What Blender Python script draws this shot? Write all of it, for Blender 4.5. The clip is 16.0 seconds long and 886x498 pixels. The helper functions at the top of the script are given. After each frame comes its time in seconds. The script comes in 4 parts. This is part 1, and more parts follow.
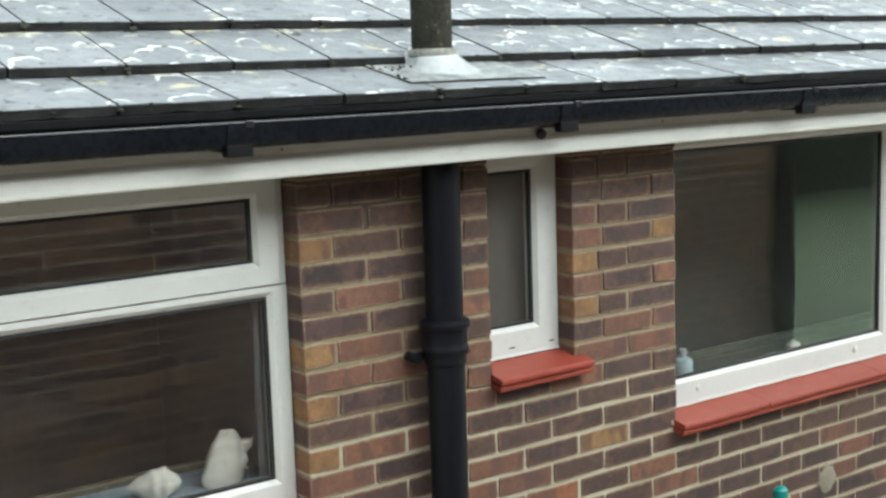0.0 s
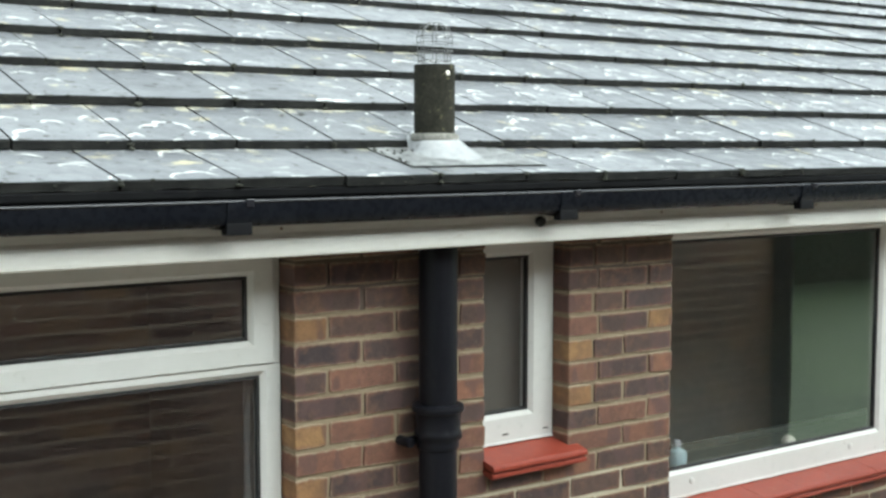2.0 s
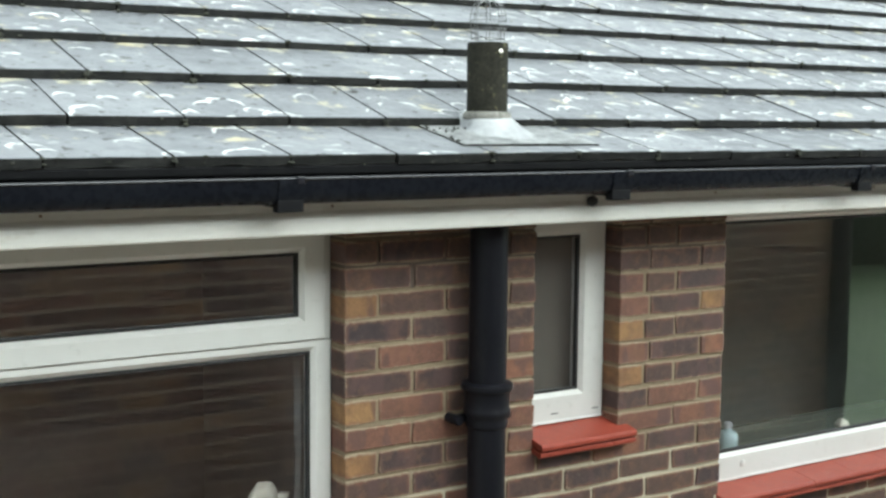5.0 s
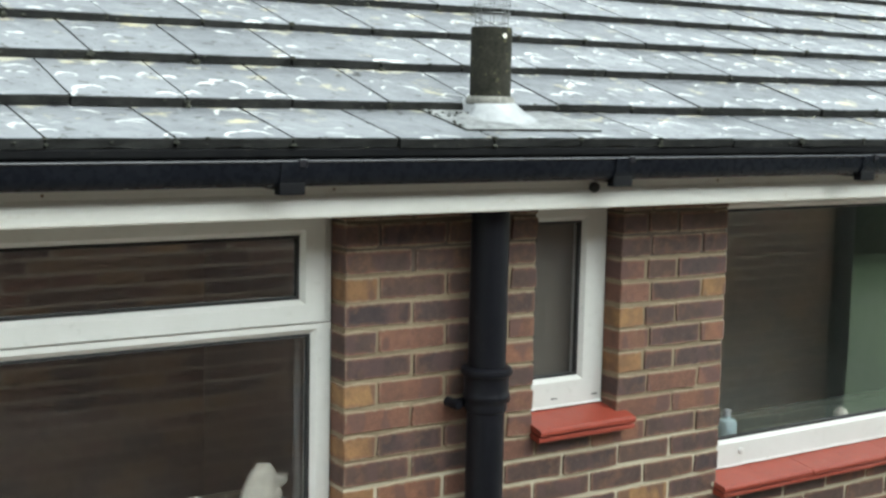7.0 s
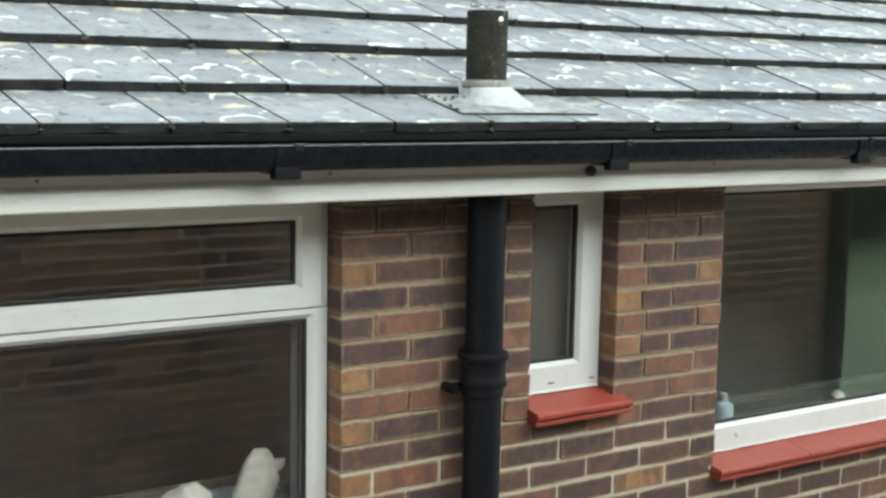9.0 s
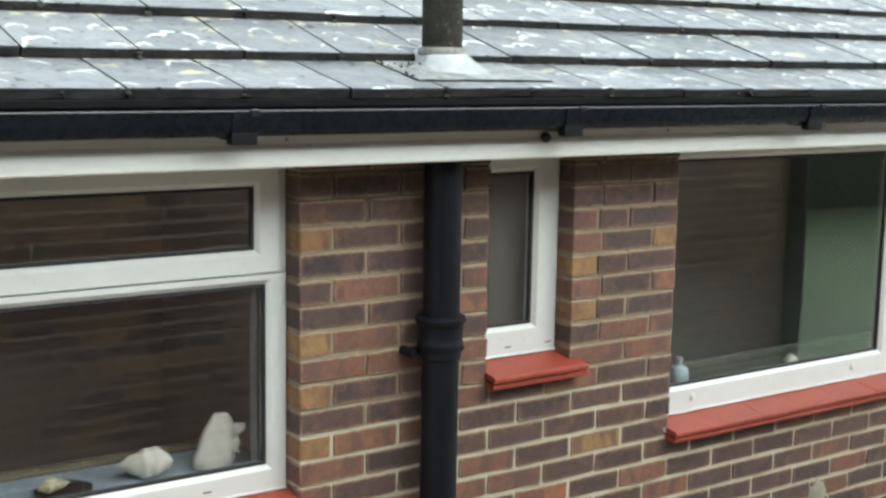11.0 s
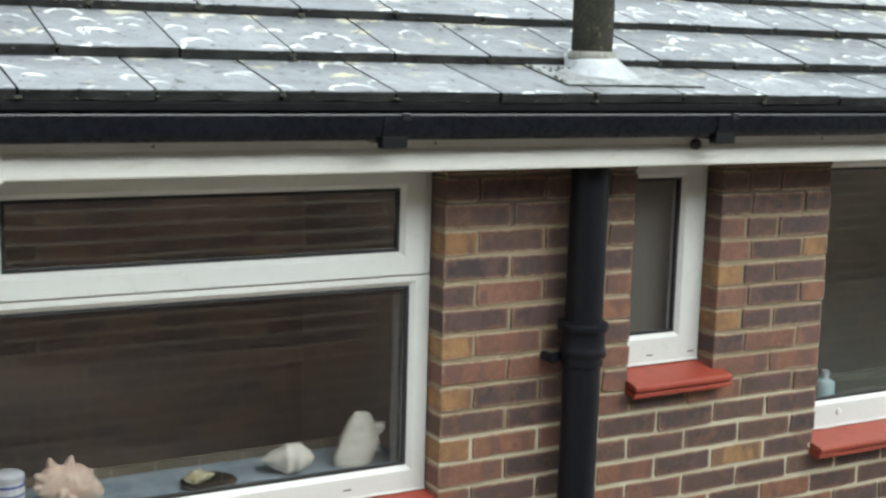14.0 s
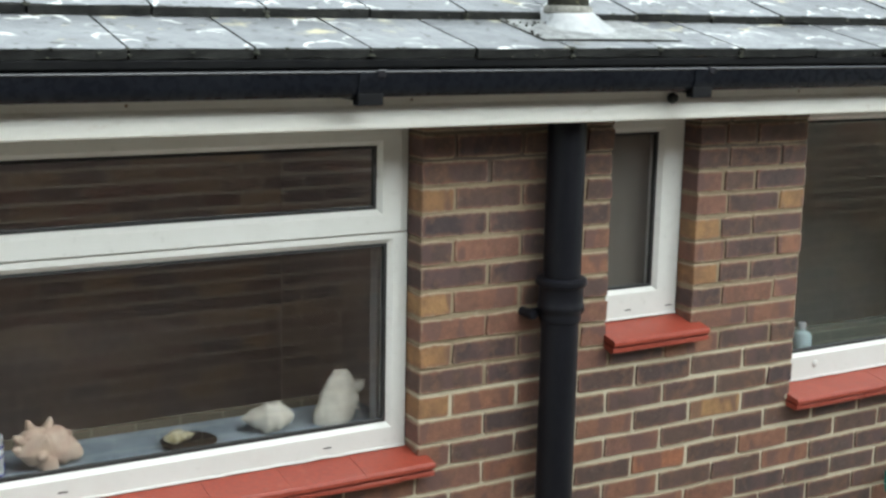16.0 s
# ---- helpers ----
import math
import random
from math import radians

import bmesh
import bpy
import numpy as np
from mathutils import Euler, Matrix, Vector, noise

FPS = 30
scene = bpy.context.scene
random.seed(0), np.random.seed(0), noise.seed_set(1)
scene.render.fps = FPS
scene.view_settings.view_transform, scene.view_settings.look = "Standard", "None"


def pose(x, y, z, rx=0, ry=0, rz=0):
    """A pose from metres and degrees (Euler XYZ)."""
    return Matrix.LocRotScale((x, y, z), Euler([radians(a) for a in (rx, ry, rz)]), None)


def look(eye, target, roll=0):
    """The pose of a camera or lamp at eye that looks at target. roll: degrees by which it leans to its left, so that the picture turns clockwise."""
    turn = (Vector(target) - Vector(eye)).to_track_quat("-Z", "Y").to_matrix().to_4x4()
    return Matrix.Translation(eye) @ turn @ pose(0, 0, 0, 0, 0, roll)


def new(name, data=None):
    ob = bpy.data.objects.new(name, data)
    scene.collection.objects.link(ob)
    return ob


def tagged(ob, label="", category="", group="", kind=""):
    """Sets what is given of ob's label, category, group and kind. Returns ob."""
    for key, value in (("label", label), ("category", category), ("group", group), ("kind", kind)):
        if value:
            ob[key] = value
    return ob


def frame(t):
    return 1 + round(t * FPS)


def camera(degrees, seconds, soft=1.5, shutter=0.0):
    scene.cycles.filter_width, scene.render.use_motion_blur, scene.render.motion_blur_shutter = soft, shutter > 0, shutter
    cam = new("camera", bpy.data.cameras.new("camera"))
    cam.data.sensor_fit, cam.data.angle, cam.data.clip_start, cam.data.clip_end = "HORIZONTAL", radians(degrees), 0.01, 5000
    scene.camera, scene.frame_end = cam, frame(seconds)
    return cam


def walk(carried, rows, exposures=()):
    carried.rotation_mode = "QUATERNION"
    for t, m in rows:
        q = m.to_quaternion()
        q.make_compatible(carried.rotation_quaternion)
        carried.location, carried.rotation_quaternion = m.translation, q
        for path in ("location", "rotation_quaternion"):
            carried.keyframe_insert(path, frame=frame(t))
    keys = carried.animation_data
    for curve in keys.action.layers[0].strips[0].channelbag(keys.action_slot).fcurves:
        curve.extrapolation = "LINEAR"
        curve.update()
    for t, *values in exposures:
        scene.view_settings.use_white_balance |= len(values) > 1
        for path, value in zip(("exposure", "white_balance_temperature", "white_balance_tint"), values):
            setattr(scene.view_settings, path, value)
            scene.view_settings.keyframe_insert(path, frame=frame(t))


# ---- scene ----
cam = camera(38.18, 16.0, soft=2.7)
ROWS = [
    (0.0, -1.6887, -3.0389, 2.3410, -35.906, -8.359, 1.821),

    (0.5, -1.6892, -3.0327, 2.3455, -35.777, -8.414, 1.744),

    (1.0, -1.6861, -3.0251, 2.3448, -35.422, -6.868, 0.179),

    (1.5, -1.6871, -3.0330, 2.3545, -35.553, -5.152, -0.013),

    (2.0, -1.6843, -3.0355, 2.3569, -35.795, -4.863, -0.075),

    (2.5, -1.6854, -3.0435, 2.3598, -34.711, -4.854, -0.117),

    (3.0, -1.6806, -3.0422, 2.3584, -33.359, -5.462, 0.241),

    (3.5, -1.6788, -3.0402, 2.3611, -33.031, -5.776, 0.024),

    (4.0, -1.6775, -3.0430, 2.3627, -33.180, -5.953, -0.067),

    (6.5, -1.6699, -3.0449, 2.3699, -33.087, -6.335, -1.183),

    (7.0, -1.6702, -3.0486, 2.3697, -33.033, -6.741, -1.225),

    (7.5, -1.6693, -3.0422, 2.3690, -33.221, -6.979, -1.206),

    (8.0, -1.6685, -3.0404, 2.3691, -33.246, -6.911, -1.149),

    (8.5, -1.6696, -3.0432, 2.3691, -33.255, -7.186, -1.035),

    (9.0, -1.6672, -3.0438, 2.3663, -33.215, -7.392, -1.055),

    (9.5, -1.6663, -3.0510, 2.3677, -33.096, -7.546, -1.072),

    (9.7, -1.6675, -3.0568, 2.3677, -33.178, -7.893, -1.249),

    (11.8, -1.6798, -3.1143, 2.3358, -35.239, -8.586, -0.663),

    (12.0, -1.6843, -3.1093, 2.3406, -31.922, -8.155, -1.438),

    (12.5, -1.6973, -3.0867, 2.3638, -26.446, -9.871, -2.055),

    (13.0, -1.6946, -3.0721, 2.3653, -28.823, -10.643, -1.720),

    (13.5, -1.6931, -3.0568, 2.3580, -28.533, -9.681, -1.395),

    (14.0, -1.6998, -3.0641, 2.3727, -28.794, -8.891, -1.574),

    (14.5, -1.6958, -3.0637, 2.3742, -29.150, -9.522, -1.468),

    (15.0, -1.6935, -3.0624, 2.3730, -29.452, -10.071, -1.469),

    (15.5, -1.6917, -3.0565, 2.3736, -29.408, -10.475, -1.362),

    (16.0, -1.6929, -3.0569, 2.3745, -29.849, -10.842, -1.127),
]
walk(cam, [(t, pose(x, y, z, 90 + pitch, roll, yaw)) for t, x, y, z, yaw, pitch, roll in ROWS],
     [(0.0, 1.58, 6150, -2), (9.5, 1.58, 6150, -2), (12.0, 1.62, 6150, 0), (16.0, 1.58, 6150, 0)])

# ---- light: bright overcast sky ----
world = bpy.data.worlds.new("overcast")
scene.world = world
world.use_nodes = True
wn, wl = world.node_tree.nodes, world.node_tree.links
sky = wn.new("ShaderNodeTexSky")
sky.sky_type, sky.sun_disc = "NISHITA", False
sky.sun_elevation, sky.sun_rotation = radians(43), radians(159)
grey = wn.new("ShaderNodeHueSaturation")
grey.inputs["Saturation"].default_value = 0.14
wl.new(sky.outputs[0], grey.inputs["Color"])
wl.new(grey.outputs[0], wn["Background"].inputs["Color"])
wn["Background"].inputs["Strength"].default_value = 0.165
sun = new("sun", bpy.data.lights.new("sun", "SUN"))
sun.data.energy, sun.data.angle, sun.data.color = 1.2, radians(64), (1.0, 0.985, 0.96)
sun.matrix_world = look((2.0, -3.9, 4.9), (0.5, 0.0, 1.0))


# ---- materials ----
def graph(name):
    m = bpy.data.materials.new(name)
    m.use_nodes = True
    nt = m.node_tree
    return m, nt, nt.nodes["Principled BSDF"]


def node(nt, kind, **kw):
    n = nt.nodes.new("ShaderNode" + kind)
    for k, v in kw.items():
        if k in n.inputs:
            n.inputs[k].default_value = v
    return n


def coords(nt, scale=(1, 1, 1)):
    c = nt.nodes.new("ShaderNodeNewGeometry")
    m = nt.nodes.new("ShaderNodeMapping")
    m.inputs["Scale"].default_value = scale
    nt.links.new(c.outputs["Position"], m.inputs["Vector"])
    return m.outputs[0]


def noise_of(nt, vec, scale, detail=4.0, rough=0.6):
    n = node(nt, "TexNoise", Scale=scale, Detail=detail, Roughness=rough)
    nt.links.new(vec, n.inputs["Vector"])
    return n.outputs["Fac"]


def ramp(nt, fac, *stops):
    r = nt.nodes.new("ShaderNodeValToRGB")
    e = r.color_ramp.elements
    while len(e) < len(stops):
        e.new(0.5)
    for s, (p, c) in zip(e, stops):
        s.position = p
        s.color = (*c, 1) if len(c) == 3 else (c[0], c[0], c[0], 1)
    nt.links.new(fac, r.inputs["Fac"])
    return r.outputs["Color"]


def mix(nt, fac, a, b, kind="MIX"):
    n = nt.nodes.new("ShaderNodeMix")
    n.data_type, n.blend_type = "RGBA", kind
    for i, v in ((0, fac), (6, a), (7, b)):
        if isinstance(v, (int, float)):
            n.inputs[i].default_value = v
        elif isinstance(v, tuple):
            n.inputs[i].default_value = (*v, 1)
        else:
            nt.links.new(v, n.inputs[i])
    return n.outputs[2]


def bump(nt, bsdf, height, strength=0.4, distance=0.003):
    b = node(nt, "Bump", Strength=strength, Distance=distance)
    nt.links.new(height, b.inputs["Height"])
    nt.links.new(b.outputs[0], bsdf.inputs["Normal"])


def painted(name, a, b, rough, grain=60.0, big=3.0, relief=0.15, metal=0.0, stain=None, streak=(1, 1, 1), fleck=0.35):
    """Two close colours mixed at a large scale, with fine grain; an optional stain colour in sparse patches."""
    m, nt, p = graph(name)
    v = coords(nt, streak)
    col = ramp(nt, noise_of(nt, v, big), (0.35, a), (0.68, b))
    fine = noise_of(nt, v, grain, 5.0)
    col = mix(nt, fleck, col, ramp(nt, fine, (0.3, tuple(0.7 * x for x in a)), (0.7, tuple(min(1, 1.15 * x) for x in b))))
    if stain:
        col = mix(nt, ramp(nt, noise_of(nt, v, big * 2.7, 6.0, 0.7), (0.6, (0.0,)), (0.76, (0.8,))), col, stain)
    nt.links.new(col, p.inputs["Base Color"])
    r = ramp(nt, fine, (0.3, (rough * 0.8,)), (0.7, (min(1.0, rough * 1.2),)))
    nt.links.new(r, p.inputs["Roughness"])
    p.inputs["Metallic"].default_value = metal
    bump(nt, p, fine, relief, 0.002)
    return m


def brick_mat(name, stops, random_from="object"):
    """Wire-cut facing brick: one tone a brick, with kiln flashes, grit and chips."""
    m, nt, p = graph(name)
    v = coords(nt)
    if random_from == "object":
        rnd = nt.nodes.new("ShaderNodeObjectInfo").outputs["Random"]
    else:
        rnd = nt.nodes.new("ShaderNodeNewGeometry").outputs["Random Per Island"]
    n = len(stops)
    col = ramp(nt, rnd, *[(i / (n - 1), c) for i, c in enumerate(stops)])
    off = nt.nodes.new("ShaderNodeVectorMath")
    off.operation = "ADD"
    nt.links.new(v, off.inputs[0])
    nt.links.new(rnd, off.inputs[1])
    flash = noise_of(nt, off.outputs[0], 9.0, 3.0)
    col = mix(nt, ramp(nt, flash, (0.45, (0.0,)), (0.75, (0.6,))), col, (0.085, 0.048, 0.04))
    warm = noise_of(nt, off.outputs[0], 14.0, 4.0, 0.65)
    col = mix(nt, ramp(nt, warm, (0.52, (0.0,)), (0.72, (0.55,))), col, (0.20, 0.105, 0.058))
    blot = noise_of(nt, off.outputs[0], 34.0, 5.0, 0.7)
    col = mix(nt, 0.6, col, ramp(nt, blot, (0.3, (0.62, 0.62, 0.64)), (0.7, (1.32, 1.28, 1.2))), "MULTIPLY")
    grit = noise_of(nt, v, 190.0, 6.0, 0.75)
    col = mix(nt, 0.5, col, ramp(nt, grit, (0.3, (0.45, 0.45, 0.45)), (0.7, (1.4, 1.35, 1.3))), "MULTIPLY")
    if random_from == "object":
        tc = nt.nodes.new("ShaderNodeTexCoord")

        def calc(op, a, b, c=None):
            k = nt.nodes.new("ShaderNodeMath")
            k.operation = op
            for i, val in enumerate((a, b, c)):
                if isinstance(val, (int, float)):
                    k.inputs[i].default_value = val
                elif val is not None:
                    nt.links.new(val, k.inputs[i])
            return k.outputs[0]

        so, sg = nt.nodes.new("ShaderNodeSeparateXYZ"), nt.nodes.new("ShaderNodeSeparateXYZ")
        nt.links.new(tc.outputs["Object"], so.inputs[0])
        nt.links.new(tc.outputs["Generated"], sg.inputs[0])
        dz = calc("SUBTRACT", 0.0325, calc("ABSOLUTE", calc("SUBTRACT", so.outputs["Z"], 0.0325), 0.0))
        dx = calc("MULTIPLY", calc("SUBTRACT", 0.5, calc("ABSOLUTE", calc("SUBTRACT", sg.outputs["X"], 0.5), 0.0)), 0.19)
        ns = nt.nodes.new("ShaderNodeSeparateXYZ")
        nt.links.new(tc.outputs["Normal"], ns.inputs[0])
        side = calc("MULTIPLY", calc("SUBTRACT", 1.0, calc("ABSOLUTE", ns.outputs["Y"], 0.0)), 0.1)
        edge = calc("SMOOTH_MIN", dz, calc("ADD", dx, side), 0.012)
        # kiss marks: dark bands across the face where bricks lay crosswise in the kiln
        comb = nt.nodes.new("ShaderNodeCombineXYZ")
        nt.links.new(calc("MULTIPLY_ADD", so.outputs["X"], 11.0, calc("MULTIPLY", rnd, 57.0)), comb.inputs[0])
        nt.links.new(calc("MULTIPLY", so.outputs["Z"], 5.0), comb.inputs[2])
        band = noise_of(nt, comb.outputs[0], 1.0, 1.5)
        col = mix(nt, ramp(nt, band, (0.52, (0.0,)), (0.57, (0.6,))), col, (0.085, 0.047, 0.045))
        # warm oxidised rim round the darker heart
        rim = calc("MULTIPLY_ADD", noise_of(nt, off.outputs[0], 22.0, 3.0), 0.030, edge)
        col = mix(nt, ramp(nt, rim, (0.0165, (0.65,)), (0.0265, (0.0,))), col, (0.185, 0.085, 0.052))
        smear = calc("MULTIPLY_ADD", noise_of(nt, v, 48.0, 4.0, 0.7), 0.020, edge)
        col = mix(nt, ramp(nt, smear, (0.0105, (0.85,)), (0.0145, (0.0,))), col, (0.28, 0.23, 0.155))
    bloom = noise_of(nt, v, 26.0, 5.0, 0.7)
    col = mix(nt, ramp(nt, bloom, (0.6, (0.0,)), (0.82, (0.35,))), col, (0.30, 0.25, 0.20))
    nt.links.new(col, p.inputs["Base Color"])
    p.inputs["Roughness"].default_value = 0.78
    bump(nt, p, grit, 0.5, 0.003)
    return m


BRICK_DARK = brick_mat("brick_plum", [(0.057, 0.036, 0.034), (0.083, 0.050, 0.040), (0.045, 0.032, 0.034), (0.095, 0.057, 0.045), (0.060, 0.042, 0.042)])
BRICK_RED = brick_mat("brick_red_brown", [(0.1902, 0.0835, 0.0534), (0.1462, 0.0696, 0.0499), (0.2192, 0.1021, 0.0615), (0.1554, 0.0777, 0.0603)])
BRICK_TAN = brick_mat("brick_tan", [(0.2755, 0.1523, 0.0650), (0.2262, 0.1232, 0.0571), (0.3158, 0.1870, 0.0784)])
BRICK_ORANGE = brick_mat("brick_orange", [(0.270, 0.108, 0.056), (0.243, 0.099, 0.054)])
BRICK_MIX = brick_mat("brick_mixed", [(0.067, 0.044, 0.039), (0.095, 0.058, 0.046), (0.058, 0.040, 0.039), (0.152, 0.078, 0.054), (0.080, 0.053, 0.047), (0.223, 0.143, 0.078), (0.107, 0.063, 0.049)], "island")
MORTAR_GREY = painted("grey_buff_mortar", (0.29, 0.25, 0.185), (0.43, 0.38, 0.285), 0.9, 220.0, 4.0, 0.6)
# Tan and brown mortars: partly their own tone, partly eaves shade in the colour.
MORTAR_TAN = painted("tan_mortar_part_shade", (0.185, 0.140, 0.088), (0.285, 0.228, 0.150), 0.95, 220.0, 7.0, 0.6, stain=(0.40, 0.345, 0.25))
MORTAR_TOP = painted("brown_mortar_part_shade", (0.085, 0.064, 0.050), (0.135, 0.104, 0.078), 0.95, 220.0, 9.0, 0.6, stain=(0.20, 0.165, 0.12))
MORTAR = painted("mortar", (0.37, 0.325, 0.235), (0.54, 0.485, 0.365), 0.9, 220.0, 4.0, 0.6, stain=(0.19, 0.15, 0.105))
UPVC = painted("white_upvc", (0.600, 0.596, 0.566), (0.648, 0.644, 0.620), 0.32, 40.0, 2.5, 0.02, fleck=0.05)
UPVC_DIRTY = painted("weathered_white_board", (0.78, 0.765, 0.71), (0.83, 0.815, 0.765), 0.42, 30.0, 4.0, 0.05, stain=(0.62, 0.57, 0.49), streak=(1, 1, 2.5), fleck=0.1)
BLACK_PVC = painted("black_gutter_plastic", (0.005, 0.0058, 0.0085), (0.0090, 0.0102, 0.0135), 0.28, 50.0, 5.0, 0.08, stain=(0.020, 0.021, 0.025))
BLACK_IRON = painted("black_painted_pipe", (0.006, 0.006, 0.0085), (0.0105, 0.0105, 0.0140), 0.45, 90.0, 6.0, 0.2, stain=(0.028, 0.027, 0.027), streak=(1, 1, 0.5))
BLACK_FOOT = painted("black_bracket_plastic", (0.003, 0.003, 0.004), (0.005, 0.005, 0.006), 0.6)
for m_ in (BLACK_PVC, BLACK_IRON, BLACK_FOOT):
    m_.node_tree.nodes["Principled BSDF"].inputs["Specular IOR Level"].default_value = 0.15
BLACK_WET = painted("wet_black_lip", (0.012, 0.012, 0.015), (0.02, 0.02, 0.024), 0.06, 30.0, 9.0, 0.15)
GASKET = painted("black_rubber", (0.015, 0.015, 0.015), (0.025, 0.025, 0.025), 0.6)
SILL_RED = painted("red_painted_tile", (0.225, 0.040, 0.026), (0.29, 0.058, 0.036), 0.42, 80.0, 7.0, 0.25, stain=(0.34, 0.105, 0.07), fleck=0.5)
SILL_RED.node_tree.nodes["Principled BSDF"].inputs["Specular IOR Level"].default_value = 0.28
GAP_BLACK = painted("black_gap_filler", (0.005, 0.005, 0.006), (0.011, 0.011, 0.011), 1.0, 90.0, 14.0, 0.6, stain=(0.03, 0.028, 0.024))
GAP_BLACK.node_tree.nodes["Principled BSDF"].inputs["Specular IOR Level"].default_value = 0.1
LEAD = painted("lead_sheet", (0.55, 0.56, 0.57), (0.74, 0.75, 0.75), 0.5, 35.0, 9.0, 0.35, metal=0.2, stain=(0.16, 0.155, 0.13))
LEAD_DIRTY = painted("stained_lead_sheet", (0.22, 0.225, 0.23), (0.74, 0.75, 0.74), 0.5, 90.0, 19.0, 0.4, metal=0.1, stain=(0.035, 0.034, 0.026))
VENT = painted("mossy_cement_pipe", (0.010, 0.010, 0.008), (0.034, 0.032, 0.024), 0.95, 90.0, 16.0, 1.0, stain=(0.20, 0.19, 0.10), fleck=0.5)
VENT.node_tree.nodes["Principled BSDF"].inputs["Specular IOR Level"].default_value = 0.1
WIRE = painted("galvanised_wire", (0.16, 0.16, 0.16), (0.24, 0.24, 0.24), 0.5, metal=0.6)
MOSS = painted("moss", (0.014, 0.015, 0.010), (0.032, 0.032, 0.020), 0.95, 300.0, 40.0, 0.8)
PLASTER = painted("room_plaster", (0.63, 0.58, 0.56), (0.71, 0.66, 0.63), 0.9, 30.0, 2.0, 0.1)
# Pale grey-green wall colour stands in for haze over the wide window.
PLASTER_HAZE = painted("grey_green_haze_plaster", (0.60, 0.66, 0.61), (0.68, 0.73, 0.68), 0.9, 30.0, 2.0, 0.1)
# The dark blotches are reflections over the sill, painted into its colour.
SILL_IN = painted("pale_blue_sill_with_reflections", (0.23, 0.295, 0.345), (0.44, 0.51, 0.56), 0.4, 40.0, 11.0, 0.05, stain=(0.13, 0.17, 0.20))
SILL_GREEN = painted("dull_green_sill_paint", (0.10, 0.12, 0.10), (0.15, 0.17, 0.14), 0.5, 40.0, 4.0, 0.05)
EDGING = painted("dull_olive_edging", (0.115, 0.10, 0.07), (0.155, 0.135, 0.095), 0.55, 50.0, 4.0, 0.1, streak=(0.2, 4, 4))
TIMBER = painted("varnished_timber", (0.20, 0.13, 0.08), (0.28, 0.19, 0.11), 0.5, 50.0, 4.0, 0.1, streak=(0.2, 4, 4))
SHELL_W = painted("white_shell", (0.66, 0.62, 0.52), (0.80, 0.77, 0.68), 0.45, 60.0, 18.0, 0.3, stain=(0.5, 0.40, 0.28))
SHELL_P = painted("pink_shell", (0.60, 0.40, 0.31), (0.78, 0.66, 0.53), 0.5, 60.0, 22.0, 0.5, stain=(0.70, 0.58, 0.36))
SHELL_Y = painted("mottled_shell", (0.38, 0.33, 0.16), (0.66, 0.62, 0.48), 0.45, 60.0, 30.0, 0.3)
CERAMIC = painted("white_glazed_ceramic", (0.60, 0.63, 0.66), (0.68, 0.70, 0.72), 0.25, 40.0, 8.0, 0.05)
COBALT = painted("blue_glaze", (0.05, 0.07, 0.28), (0.09, 0.12, 0.38), 0.25, 60.0, 30.0, 0.05)
DISH = painted("dark_dish", (0.03, 0.025, 0.02), (0.05, 0.045, 0.04), 0.4)
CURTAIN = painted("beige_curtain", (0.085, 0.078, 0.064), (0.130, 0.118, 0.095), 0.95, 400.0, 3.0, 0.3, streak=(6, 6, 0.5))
NET = painted("pale_net_curtain", (0.55, 0.56, 0.55), (0.65, 0.66, 0.65), 0.95, 400.0, 3.0, 0.3, streak=(6, 6, 0.5))
TEAL = painted("teal_plastic", (0.01, 0.22, 0.20), (0.02, 0.30, 0.27), 0.4)
BRASS = painted("dull_brass", (0.42, 0.33, 0.18), (0.52, 0.42, 0.25), 0.45, metal=0.8)
COLLAR = painted("grimy_cement_collar", (0.10, 0.098, 0.085), (0.26, 0.25, 0.22), 0.95, 120.0, 30.0, 0.8, stain=(0.03, 0.03, 0.02))
CEMENT = painted("cement_patch", (0.23, 0.20, 0.155), (0.32, 0.28, 0.22), 0.95, 150.0, 20.0, 0.7)
BOTTLE = painted("pale_blue_plastic", (0.50, 0.66, 0.68), (0.58, 0.72, 0.74), 0.35, 40.0, 10.0, 0.05)
PATH_BOUNCE = painted("pale_bounce_path", (0.47, 0.425, 0.355), (0.56, 0.51, 0.43), 0.85, 90.0, 1.2, 0.5, stain=(0.30, 0.28, 0.23))
GRASS = painted("lawn_grass", (0.016, 0.036, 0.011), (0.075, 0.118, 0.040), 0.9, 45.0, 0.55, 0.8, stain=(0.085, 0.100, 0.050), fleck=0.4)
LEAF = painted("hedge_leaf", (0.016, 0.026, 0.014), (0.03, 0.045, 0.022), 0.95, 30.0, 1.2, 0.4)
SOFFIT = painted("soffit_board", (0.62, 0.60, 0.55), (0.70, 0.68, 0.62), 0.6, 40.0, 3.0, 0.05)


TW_HALF = 0.14825


